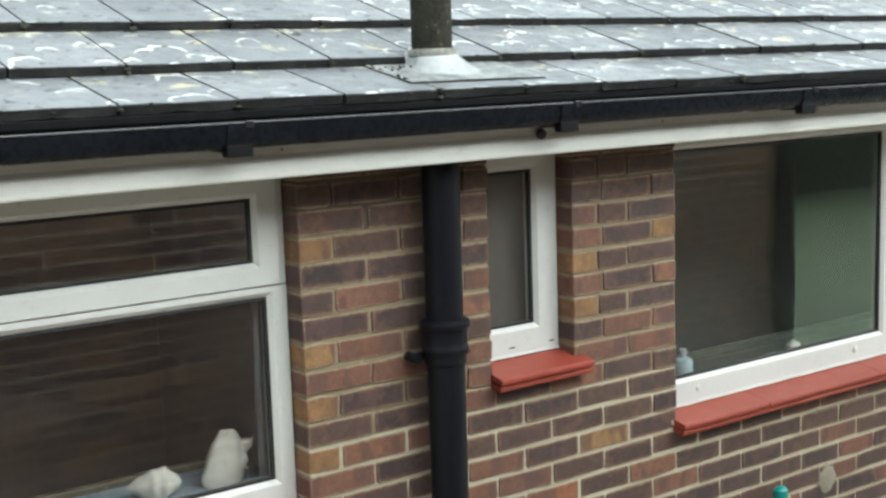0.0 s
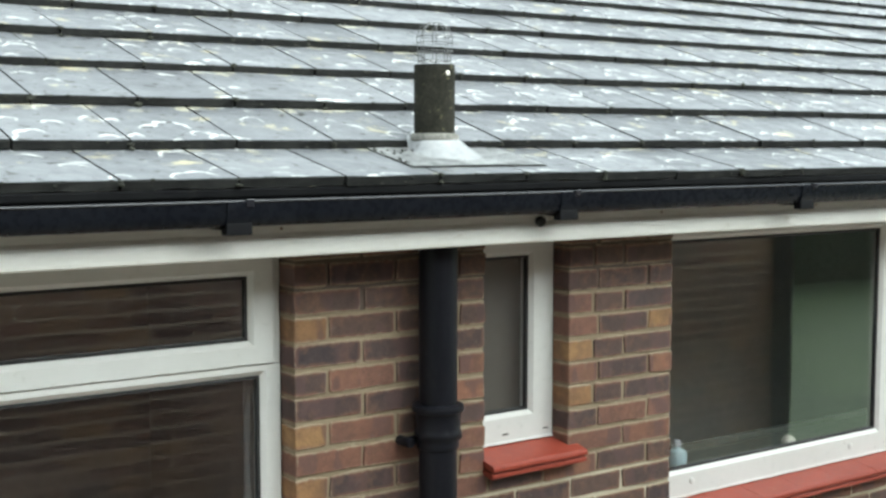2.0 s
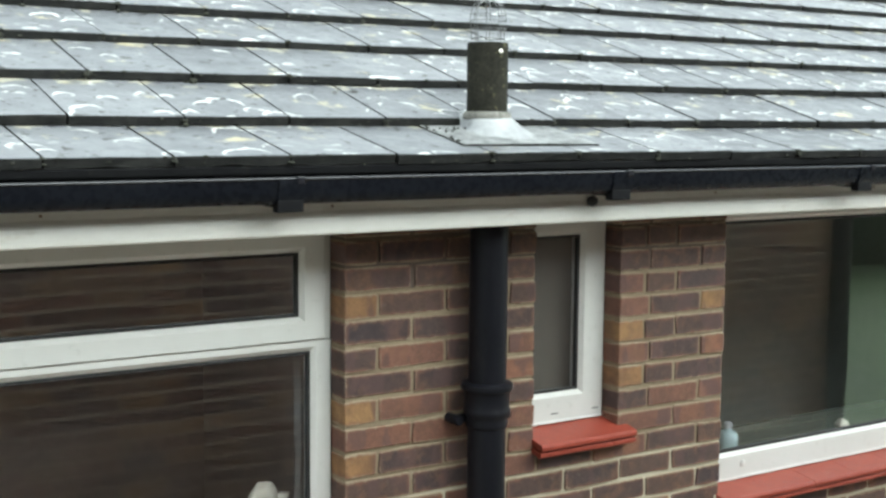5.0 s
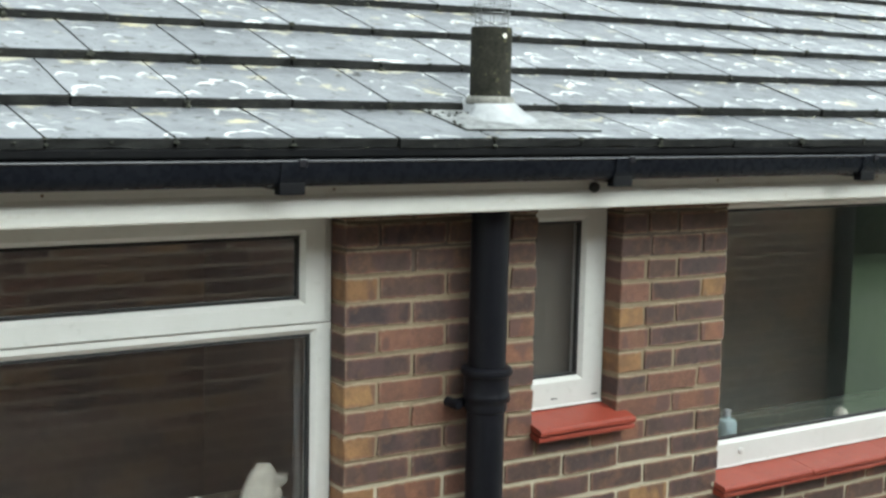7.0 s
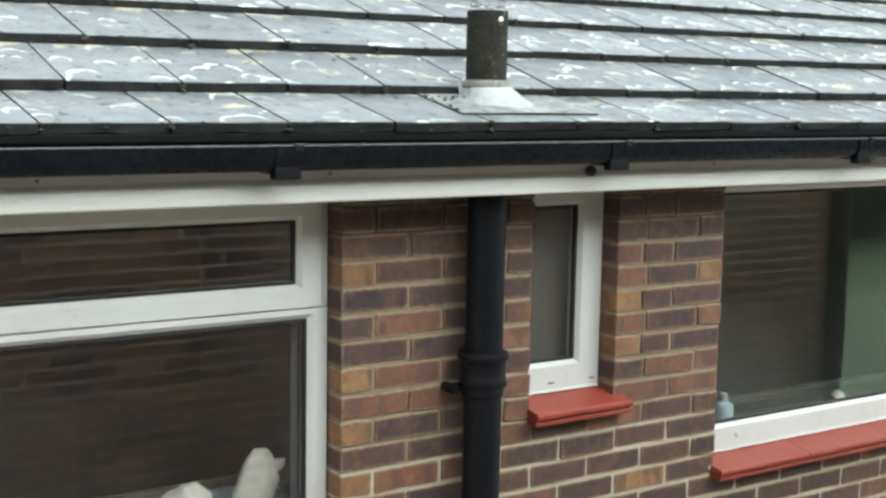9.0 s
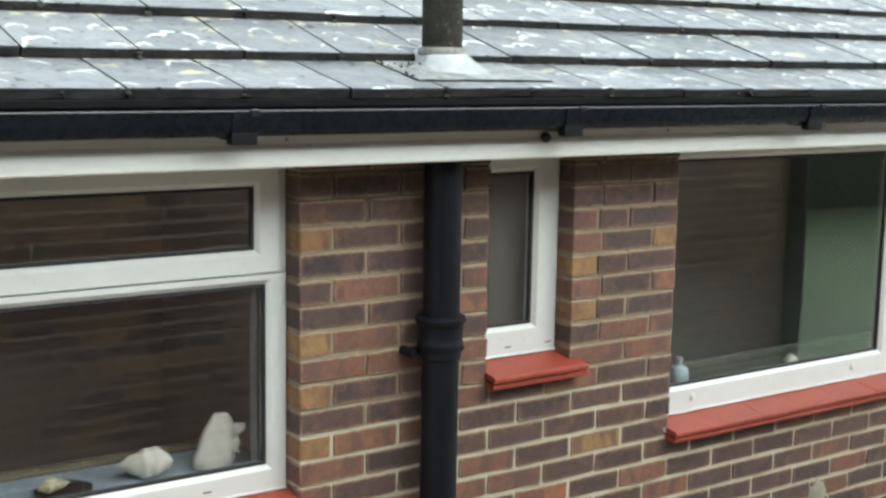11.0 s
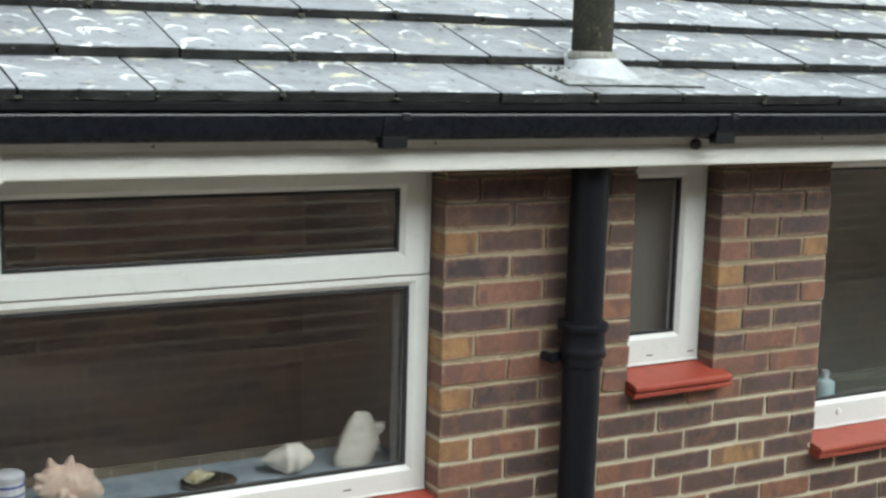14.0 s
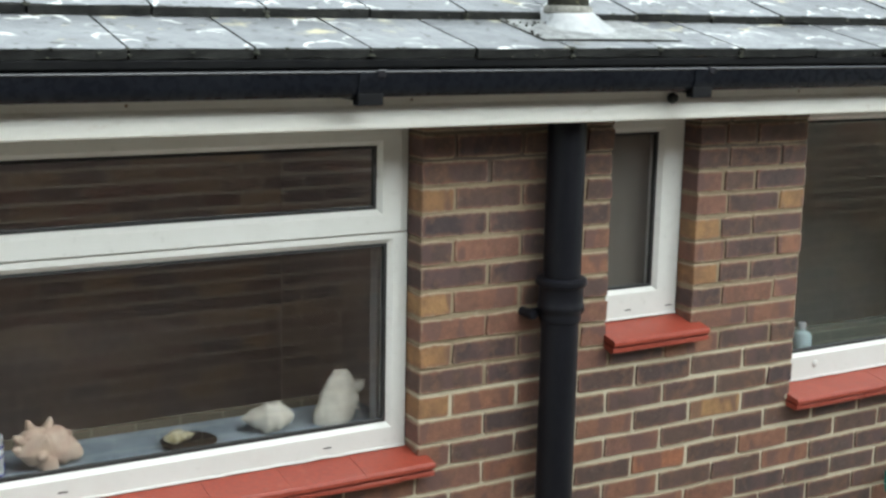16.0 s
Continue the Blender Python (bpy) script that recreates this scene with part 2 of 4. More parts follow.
def tile_mat(random_from):
    """Smooth grey concrete roof tile, rain-wet, with white lichen crescents, ochre crusts and dark specks."""
    m, nt, p = graph("grey_roof_tile_" + random_from)
    v = coords(nt)
    if random_from == "object":
        rnd = nt.nodes.new("ShaderNodeObjectInfo").outputs["Random"]
    else:
        rnd = nt.nodes.new("ShaderNodeNewGeometry").outputs["Random Per Island"]
    col = ramp(nt, rnd, (0.0, (0.132, 0.137, 0.146)), (0.5, (0.174, 0.180, 0.190)), (1.0, (0.214, 0.220, 0.230)))
    col = mix(nt, 0.3, col, ramp(nt, noise_of(nt, v, 7.0, 8.0, 0.75), (0.3, (0.35, 0.35, 0.36)), (0.7, (1.4, 1.4, 1.38))), "MULTIPLY")
    grain = noise_of(nt, v, 240.0, 5.0, 0.7)
    col = mix(nt, 0.35, col, ramp(nt, grain, (0.3, (0.5, 0.5, 0.5)), (0.7, (1.4, 1.4, 1.4))), "MULTIPLY")
    # crescents: thin rings round scattered centres, broken by noise
    wob = nt.nodes.new("ShaderNodeVectorMath")
    wob.operation = "ADD"
    wn_ = node(nt, "TexNoise", Scale=9.0, Detail=3.0)
    nt.links.new(v, wn_.inputs["Vector"])
    sc = nt.nodes.new("ShaderNodeVectorMath")
    sc.operation = "SCALE"
    sc.inputs["Scale"].default_value = 0.09
    nt.links.new(wn_.outputs["Color"], sc.inputs[0])
    nt.links.new(v, wob.inputs[0])
    nt.links.new(sc.outputs[0], wob.inputs[1])
    flat = nt.nodes.new("ShaderNodeMapping")
    flat.inputs["Scale"].default_value = (1, 1, 0)
    nt.links.new(wob.outputs[0], flat.inputs["Vector"])
    def crescents(scale, lo, hi, seed):
        vo = node(nt, "TexVoronoi", Scale=scale, Randomness=0.95)
        nt.links.new(flat.outputs[0], vo.inputs["Vector"])
        line = ramp(nt, vo.outputs["Distance"], (lo - 0.02, (0.0,)), (lo, (1.0,)), (hi, (1.0,)), (hi + 0.02, (0.0,)))
        away = nt.nodes.new("ShaderNodeVectorMath")
        away.operation = "SUBTRACT"
        nt.links.new(flat.outputs[0], away.inputs[0])
        nt.links.new(vo.outputs["Position"], away.inputs[1])
        sep = nt.nodes.new("ShaderNodeSeparateXYZ")
        nt.links.new(away.outputs[0], sep.inputs[0])
        up = node(nt, "MapRange")
        up.inputs["From Min"].default_value, up.inputs["From Max"].default_value = -0.01, 0.02
        nt.links.new(sep.outputs["Y"], up.inputs["Value"])
        shifted = coords(nt)
        shifted.node.inputs["Location"].default_value = (seed, seed, 0)
        some = ramp(nt, noise_of(nt, shifted, 5.0, 3.0), (0.41, (0.0,)), (0.47, (1.0,)))
        ragged = ramp(nt, noise_of(nt, shifted, 60.0, 4.0, 0.7), (0.34, (0.25,)), (0.5, (1.0,)))
        some = mix(nt, 1.0, some, ragged, "MULTIPLY")
        return mix(nt, 1.0, mix(nt, 1.0, line, some, "MULTIPLY"), up.outputs[0], "MULTIPLY")

    ring = mix(nt, 1.0, crescents(6.2, 0.30, 0.338, 0.0), crescents(8.7, 0.275, 0.322, 7.3), "ADD")
    col = mix(nt, ring, col, (0.72, 0.73, 0.70))
    dots = ramp(nt, noise_of(nt, v, 17.0, 6.0, 0.75), (0.665, (0.0,)), (0.73, (0.8,)))
    col = mix(nt, dots, col, (0.62, 0.63, 0.60))
    ochre = ramp(nt, noise_of(nt, v, 6.5, 7.0, 0.7), (0.605, (0.0,)), (0.66, (0.75,)))
    col = mix(nt, ochre, col, (0.52, 0.46, 0.28))
    dark = ramp(nt, noise_of(nt, v, 38.0, 2.0, 0.4), (0.65, (0.0,)), (0.68, (0.95,)))
    col = mix(nt, dark, col, (0.04, 0.04, 0.035))
    if random_from == "object":
        tc = nt.nodes.new("ShaderNodeTexCoord")
        sx = nt.nodes.new("ShaderNodeSeparateXYZ")
        nt.links.new(tc.outputs["Object"], sx.inputs[0])
        # pale lichen crusts that grow in the lap under the next course
        lap = node(nt, "MapRange")
        lap.inputs["From Min"].default_value, lap.inputs["From Max"].default_value = 0.215, 0.325
        nt.links.new(sx.outputs["Y"], lap.inputs["Value"])
        crust = node(nt, "Math")
        crust.operation = "MULTIPLY_ADD"
        nt.links.new(lap.outputs[0], crust.inputs[0])
        crust.inputs[1].default_value = 0.20
        nt.links.new(noise_of(nt, v, 11.0, 6.0, 0.68), crust.inputs[2])
        col = mix(nt, ramp(nt, crust.outputs[0], (0.725, (0.0,)), (0.775, (0.75,))), col, (0.50, 0.475, 0.36))
        mid = node(nt, "Math")
        mid.operation = "SUBTRACT"
        mid.inputs[1].default_value = TW_HALF
        nt.links.new(sx.outputs["X"], mid.inputs[0])
        ab = node(nt, "Math")
        ab.operation = "ABSOLUTE"
        nt.links.new(mid.outputs[0], ab.inputs[0])
        wear = node(nt, "Math")
        wear.operation = "MULTIPLY_ADD"
        nt.links.new(noise_of(nt, v, 70.0, 4.0, 0.8), wear.inputs[0])
        wear.inputs[1].default_value = 0.022
        nt.links.new(ab.outputs[0], wear.inputs[2])
        col = mix(nt, ramp(nt, wear.outputs[0], (TW_HALF + 0.0095, (0.0,)), (TW_HALF + 0.0125, (0.85,))), col, (0.035, 0.034, 0.03))
    nt.links.new(col, p.inputs["Base Color"])
    wet = ramp(nt, noise_of(nt, v, 12.0, 4.0), (0.35, (0.30,)), (0.7, (0.55,)))
    nt.links.new(wet, p.inputs["Roughness"])
    bump(nt, p, grain, 0.2, 0.002)
    return m


TILE = tile_mat("object")
TILE_FAR = tile_mat("island")
# Near-black edge faces: grime together with painted shade below each course.
TILE_EDGE = painted("grimy_shaded_tile_edge", (0.012, 0.012, 0.012), (0.028, 0.028, 0.026), 1.0, 120.0, 22.0, 0.8, stain=(0.055, 0.054, 0.042))
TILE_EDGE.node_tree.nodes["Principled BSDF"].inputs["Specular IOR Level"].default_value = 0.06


def glass_mat(name="window_glass", rough=0.012, low=0.148):
    m, nt, p = graph(name)
    nt.nodes.remove(p)
    lw = node(nt, "LayerWeight", Blend=0.5)
    pw = node(nt, "Math")
    pw.operation = "POWER"
    pw.inputs[1].default_value = 4.0
    nt.links.new(lw.outputs["Facing"], pw.inputs[0])
    fr = node(nt, "MapRange")
    fr.inputs["To Min"].default_value, fr.inputs["To Max"].default_value = low, 1.0
    nt.links.new(pw.outputs[0], fr.inputs["Value"])
    tr = node(nt, "BsdfTransparent")
    tr.inputs["Color"].default_value = (0.955, 0.955, 0.96, 1)
    gl = node(nt, "BsdfGlossy", Roughness=rough)
    gl.inputs["Color"].default_value = (1.0, 1.0, 1.0, 1)
    wob = noise_of(nt, coords(nt), 3.0, 1.0)
    b = node(nt, "Bump", Strength=0.02, Distance=0.02)
    nt.links.new(wob, b.inputs["Height"])
    nt.links.new(b.outputs[0], gl.inputs["Normal"])
    mx = node(nt, "MixShader")
    nt.links.new(fr.outputs[0], mx.inputs[0])
    nt.links.new(tr.outputs[0], mx.inputs[1])
    nt.links.new(gl.outputs[0], mx.inputs[2])
    nt.links.new(mx.outputs[0], nt.nodes["Material Output"].inputs["Surface"])
    return m


GLASS = glass_mat()
GLASS_OBSCURED = glass_mat("obscured_glass", 0.32, 0.09)


# ---- building blocks ----
def boxes(bm, *spans, bevel=0.0):
    """Boxes given as (x0, x1, y0, y1, z0, z1)."""
    for x0, x1, y0, y1, z0, z1 in spans:
        r = bmesh.ops.create_cube(bm, size=1.0, matrix=Matrix.Translation(((x0 + x1) / 2, (y0 + y1) / 2, (z0 + z1) / 2)) @ Matrix.Diagonal((x1 - x0, y1 - y0, z1 - z0, 1)))
        if bevel:
            es = list({e for v in r["verts"] for e in v.link_edges})
            bmesh.ops.bevel(bm, geom=es, offset=bevel, segments=2, affect="EDGES", profile=0.6)
    return bm


def lathe(bm, profile, centre=(0, 0, 0), steps=28, axis="z"):
    """Turns (radius, height) pairs round an axis."""
    rings = []
    for r, h in profile:
        ring = []
        for i in range(steps):
            a = 2 * math.pi * i / steps
            c, s = r * math.cos(a), r * math.sin(a)
            p = (c, s, h) if axis == "z" else ((c, h, s) if axis == "y" else (h, c, s))
            ring.append(bm.verts.new(Vector(centre) + Vector(p)))
        rings.append(ring)
    for a, b in zip(rings, rings[1:]):
        for i in range(steps):
            bm.faces.new((a[i], a[(i + 1) % steps], b[(i + 1) % steps], b[i]))
    for ring in (rings[0], rings[-1]):
        bm.faces.new(ring)
    bmesh.ops.recalc_face_normals(bm, faces=bm.faces)
    return bm


def tube(bm, pts, r, steps=8):
    """A round bar along points."""
    rings = []
    for i, p in enumerate(pts):
        d = (Vector(pts[min(i + 1, len(pts) - 1)]) - Vector(pts[max(i - 1, 0)])).normalized()
        q = d.to_track_quat("Z", "Y")
        rings.append([bm.verts.new(Vector(p) + q @ Vector((r * math.cos(2 * math.pi * k / steps), r * math.sin(2 * math.pi * k / steps), 0))) for k in range(steps)])
    for a, b in zip(rings, rings[1:]):
        for k in range(steps):
            bm.faces.new((a[k], a[(k + 1) % steps], b[(k + 1) % steps], b[k]))
    bm.faces.new(rings[0]), bm.faces.new(rings[-1])
    bmesh.ops.recalc_face_normals(bm, faces=bm.faces)
    return bm


def extrude_x(bm, profile, x0, x1, closed=True):
    """A (y, z) profile drawn out along x."""
    a = [bm.verts.new((x0, y, z)) for y, z in profile]
    b = [bm.verts.new((x1, y, z)) for y, z in profile]
    n = len(profile)
    for i in range(n if closed else n - 1):
        bm.faces.new((a[i], a[(i + 1) % n], b[(i + 1) % n], b[i]))
    if closed:
        bm.faces.new(a), bm.faces.new(b)
    bmesh.ops.recalc_face_normals(bm, faces=bm.faces)
    return bm


def mesh_of(name, bm, mats, smooth=False):
    me = bpy.data.meshes.new(name)
    bm.to_mesh(me)
    bm.free()
    for m in mats if isinstance(mats, (list, tuple)) else [mats]:
        me.materials.append(m)
    if smooth:
        me.shade_smooth()
        me.set_sharp_from_angle(angle=radians(38))
    return me


def part(name, bm, material, parent=None, label="", smooth=False):
    ob = new(name, mesh_of(name, bm, material, smooth))
    ob.parent = parent
    if label:
        ob["label"] = label
    return ob


def thing(name, at, label, category, group="", kind=""):
    ob = new(name)
    ob.location = at
    ob.empty_display_size = 0.05
    return tagged(ob, label, category, group, kind)


def B():
    return bmesh.new()


# ---- numbers of the place ----
COURSE, LENGTH, JOINT, BASE = 0.075, 0.225, 0.010, 1.125
A0, A1, A_SILL = -1.242, 0.006, 1.112
B0, B1, B_SILL = 0.662, 0.999, 1.405
C0, C1, C_SILL = 1.463, 3.40, 1.100
WX0, WX1, WTOP = -4.5, 9.0, 2.10
FACE = 0.072
OPENINGS = [(A0, A1, A_SILL, 3), (B0, B1, B_SILL, 3), (C0, C1, C_SILL, 3)]

# ---- ground ----
g = B()
g.faces.new([g.verts.new(p) for p in ((-400, -400, -0.02), (400, -400, -0.02), (400, 400, -0.02), (-400, 400, -0.02))])
tagged(part("ground", g, GRASS), "green lawn spreading out beyond the houses", "lawn", kind="structure")
# Unseen path, pale and warm so that it throws light up at the fascia.
tagged(part("pavement", boxes(B(), (-7, 6.6, -2.8, 0.0, -0.018, 0.0)), PATH_BOUNCE), "unseen pale warm path bouncing light up under the eaves", "path", kind="structure")

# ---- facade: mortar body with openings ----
# Three beds, darker toward the eaves; part of that shade is painted in.
wall, tan, top_bed = B(), B(), B()
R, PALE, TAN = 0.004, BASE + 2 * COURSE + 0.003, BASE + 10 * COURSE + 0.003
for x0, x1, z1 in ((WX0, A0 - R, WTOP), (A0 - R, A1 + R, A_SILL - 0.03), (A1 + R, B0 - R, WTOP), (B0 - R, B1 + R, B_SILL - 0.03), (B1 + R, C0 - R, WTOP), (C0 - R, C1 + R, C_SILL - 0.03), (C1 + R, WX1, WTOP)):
    for bed, lo, hi, y in ((wall, 0, PALE, 0.0035), (tan, PALE, TAN, 0.0038), (top_bed, TAN, WTOP, 0.0045)):
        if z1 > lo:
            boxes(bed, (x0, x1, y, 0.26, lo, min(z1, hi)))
wall_front = tagged(part("wall_north", wall, MORTAR), "brown brick house wall with pale mortar in its lower courses", "wall", kind="structure")
part("tan_mortar", tan, MORTAR_TAN, wall_front, "tan mortar with some eaves shade in its tone")
part("old_mortar", top_bed, MORTAR_TOP, wall_front, "brown mortar of the top courses with some eaves shade in its tone")

# ---- soffit, fascia ----
tagged(part("soffit", boxes(B(), (WX0, WX1, -0.186, 0.30, 2.085, 2.10)), SOFFIT), "white soffit board under the eaves", "soffit", kind="structure")
FX = -1.205


def fascia(x0, x1, dy):
    prof = [(y + dy, z) for y, z in ((-0.182, 2.063), (-0.182, 2.235), (-0.200, 2.235), (-0.200, 2.124), (-0.2035, 2.114), (-0.2085, 2.106), (-0.2105, 2.096), (-0.2105, 2.076), (-0.2085, 2.067), (-0.203, 2.063))]
    return extrude_x(B(), prof, x0, x1)


fas = thing("fascia_board", (0, 0, 0), "weathered white plastic fascia board with a rounded lip", "fascia")
part("board", fascia(FX, WX1, 0.0), UPVC_DIRTY, fas)
part("board", fascia(WX0, FX - 0.003, 0.006), UPVC_DIRTY, fas)
part("joint_strip", boxes(B(), (FX - 0.010, FX + 0.004, -0.2135, -0.190, 2.061, 2.148), bevel=0.0015), UPVC_DIRTY, fas)
for sx in (-0.87, -0.14, 1.20, 1.95, 2.6):
    part("nail_head", lathe(B(), [(0.004, -0.2025), (0.004, -0.199)], (sx, 0, 2.135), 10, "y"), TIMBER, fas, "small rusty nail head")
knob = lathe(B(), [(0.004, -0.226), (0.012, -0.222), (0.016, -0.212), (0.014, -0.203), (0.009, -0.1995)], (0.70, 0, 2.124), 16, "y")
tagged(part("cable_plug", knob, GASKET, smooth=True), "dark round rubber cable plug in the white fascia", "plug")

# ---- gutter ----
GZ = 2.212


def gutter_profile(o, lip=0.0):
    """Square-section channel with rounded lower corners, grown outwards by o."""
    out = [(-0.3195 - o, GZ), (-0.3165 - o, GZ - 0.030), (-0.3110 - o, GZ - 0.050), (-0.3010, GZ - 0.0595 - o), (-0.2850, GZ - 0.062 - o), (-0.2250, GZ - 0.062 - o), (-0.2120, GZ - 0.056 - o), (-0.2060 + min(o, 0.003), GZ - 0.040), (-0.2060 + min(o, 0.003), GZ)]
    inn = [(-0.2095, GZ), (-0.2095, GZ - 0.040), (-0.2150, GZ - 0.053), (-0.2250, GZ - 0.058), (-0.2850, GZ - 0.058), (-0.2995, GZ - 0.056), (-0.3080, GZ - 0.048), (-0.3135, GZ - 0.030), (-0.3160, GZ)]
    return out + inn


gut = thing("gutter", (0, 0, 0), "wet black plastic gutter along the eaves", "gutter")
part("channel", extrude_x(B(), gutter_profile(0.0), WX0, WX1), BLACK_PVC, gut, smooth=True)
for yy in (-0.3185, -0.2080):
    part("lip", tube(B(), [(WX0, yy, GZ), (WX1, yy, GZ)], 0.0042, 10), BLACK_WET, gut, smooth=True)
for gx in (-4.43, -3.4, -2.37, -1.342, -0.313, 0.717, 1.760, 2.79, 3.82, 4.85, 5.88, 6.91, 7.94):
    cl = part("bracket", extrude_x(B(), gutter_profile(0.006), gx - 0.034, gx + 0.034), BLACK_PVC, gut, smooth=True)
    part("clip", boxes(B(), (gx + 0.012, gx + 0.034, -0.3285, -0.312, GZ - 0.014, GZ + 0.006), bevel=0.002), BLACK_WET, cl)
    part("foot", boxes(B(), (gx - 0.034, gx + 0.034, -0.3165, -0.286, GZ - 0.080, GZ - 0.050), bevel=0.003), BLACK_FOOT, cl)

# Strip added to darken the open slot above the gutter.
tagged(part("eaves_felt", extrude_x(B(), [(-0.2005, 2.203), (-0.2005, 2.236), (-0.2620, 2.2405), (-0.2640, 2.2365), (-0.2625, 2.2225), (-0.2600, 2.2185), (-0.2570, 2.2300), (-0.2055, 2.2290), (-0.2055, 2.203)], WX0, WX1), GAP_BLACK), "dark strip added to close the gap between the tiles and the gutter", "felt", kind="structure")

# ---- roof ----
RUN, RISE, TW = 0.304, 0.117, 0.2965
COURSES, RX0, RX1 = 15, -4.7, 9.4


def tile_mesh(bm, m, w=TW, length=0.40, thick=0.024, jag=None, rag=None, cuts=1):
    """One flat tile, its lower front top edge at the origin, running up its own y; the front edge worn and uneven."""
    g_ = 0.003
    jag = jag or (0, 0)
    prof = [(0.0, -thick), (0.0, -0.004), (0.003, -0.0006), (0.008, 0.0), (length, 0.0), (length, -thick)]
    n = len(prof)
    rows = []
    for c in range(cuts + 1):
        u = c / cuts
        row = []
        for i, (y, z) in enumerate(prof):
            if i < 4:
                y += jag[0] + (jag[1] - jag[0]) * u
                if rag:
                    y += rag.uniform(-0.0022, 0.0022)
                    z += rag.uniform(-0.0035, 0.002) if i == 0 else (rag.uniform(-0.0012, 0.0004) if i < 3 else 0.0)
            row.append(bm.verts.new(m @ Vector((g_ + (w - 2 * g_) * u, y, z))))
        rows.append(row)
    for a, b in zip(rows, rows[1:]):
        for i in range(n):
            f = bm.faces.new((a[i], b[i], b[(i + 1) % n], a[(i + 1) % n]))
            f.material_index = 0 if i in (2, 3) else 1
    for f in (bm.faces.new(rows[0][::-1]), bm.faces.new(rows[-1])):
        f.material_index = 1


def tile_place(k, i, rnd):
    x = 0.0085 + TW * (i + 0.5 * (k % 2))
    y = -0.27 + RUN * k
    z = 2.2395 + RISE * k if k else 2.266
    slope = math.atan2(RISE - 0.027, RUN) if k else math.atan2(2.239 + RISE - 0.027 - 2.266, RUN)
    return Matrix.Translation((x, y + rnd.uniform(-0.004, 0.004), z + rnd.uniform(-0.0015, 0.0015))) @ Matrix.Rotation(slope + rnd.uniform(-0.003, 0.003), 4, "X") @ Matrix.Rotation(rnd.uniform(-0.004, 0.004), 4, "Z")


roof = tagged(part("roof", extrude_x(B(), [(-0.185, 2.205), (-0.17, 2.215), (0.1, 2.285), (4.45, 2.285 + 4.35 * RISE / RUN), (8.9, 2.215), (8.9, 2.205)], RX0, RX1), TIMBER), "low-pitched roof of wet grey concrete tiles with lichen", "roof", kind="structure")

# ---- soil pipe on the wall ----
PX, PY = 0.432, -0.078
pipe = thing("soil_pipe", (PX, PY, 0), "black painted soil pipe with a socket joint on brickwork", "drainpipe")
part("lower_pipe", lathe(B(), [(0.0552, 0.0), (0.0552, 1.50)]), BLACK_IRON, pipe, smooth=True)
part("upper_pipe", lathe(B(), [(0.0552, 1.56), (0.0552, 2.095)]), BLACK_IRON, pipe, smooth=True)
part("socket", lathe(B(), [(0.0555, 1.470), (0.0600, 1.474), (0.0615, 1.484), (0.0600, 1.492), (0.0610, 1.500), (0.0665, 1.508), (0.0690, 1.516), (0.0670, 1.524), (0.0650, 1.530), (0.0650, 1.574), (0.0665, 1.578), (0.0735, 1.581), (0.0760, 1.588), (0.0745, 1.597), (0.0690, 1.601), (0.0555, 1.603)], steps=36), BLACK_IRON, pipe, smooth=True)
ear = part("bracket", boxes(B(), (-0.096, 0.096, 0.034, 0.048, 1.480, 1.506), bevel=0.003), BLACK_IRON, pipe)
for ex in (-0.084, 0.084):
    part("bolt", lathe(B(), [(0.012, 0.012), (0.0145, 0.018), (0.0145, 0.074), (0.012, 0.077)], (ex, 0, 1.492), 14, "y"), BLACK_IRON, ear, smooth=True)

# ---- vent pipe through the roof ----
VX, VY = 0.474, 0.0
vent = thing("vent_pipe", (VX, VY, 0), "mossy dark vent pipe with a wire cage on the roof", "vent pipe")
part("tube", lathe(B(), [(0.0595, 2.28), (0.0595, 2.566), (0.0575, 2.573), (0.048, 2.573), (0.047, 2.45)], steps=36), VENT, vent, smooth=True)
cage = part("wire_cage", tube(B(), [(0.047 * math.cos(a), 0.047 * math.sin(a), 2.585) for a in [2 * math.pi * i / 24 for i in range(25)]], 0.0016, 6), WIRE, vent, "thin wire balloon cage")
for h, rr in ((2.612, 0.052), (2.636, 0.053), (2.654, 0.051)):
    part("ring", tube(B(), [(rr * math.cos(a) + 0.002, rr * math.sin(a), h) for a in [2 * math.pi * i / 24 for i in range(25)]], 0.0012, 6), WIRE, cage)
for i in range(4):
    a = math.pi * (i + 0.35) / 4
    pts = [(s * math.cos(a), s * math.sin(a), h) for s, h in ((-0.046, 2.545), (-0.047, 2.60), (-0.052, 2.65), (-0.042, 2.678), (-0.018, 2.692), (0.018, 2.694), (0.042, 2.679), (0.052, 2.65), (0.047, 2.60), (0.046, 2.545))]
    part("hoop", tube(B(), pts, 0.0014, 6), WIRE, cage)
part("paint_blob", lathe(B(), [(0.003, -0.0625), (0.007, -0.061), (0.006, -0.056)], (0.004, 0, 2.548), 10, "y"), SHELL_W, vent, "white splash")

# lead flashing: apron sheet, dressed up to a collar round the pipe
fl = thing("lead_flashing", (VX, VY, 0), "pale lead flashing dressed round the vent pipe on the tiles", "flashing")
S0 = (2.239 + RISE - 0.027 - 2.266) / RUN


def roof_z(y):
    """Height of the tile surface at y, for the two lowest courses."""
    return 2.266 + (y + 0.27) * S0 if y < 0.034 else 2.3565 + (y - 0.034) * (RISE - 0.027) / RUN


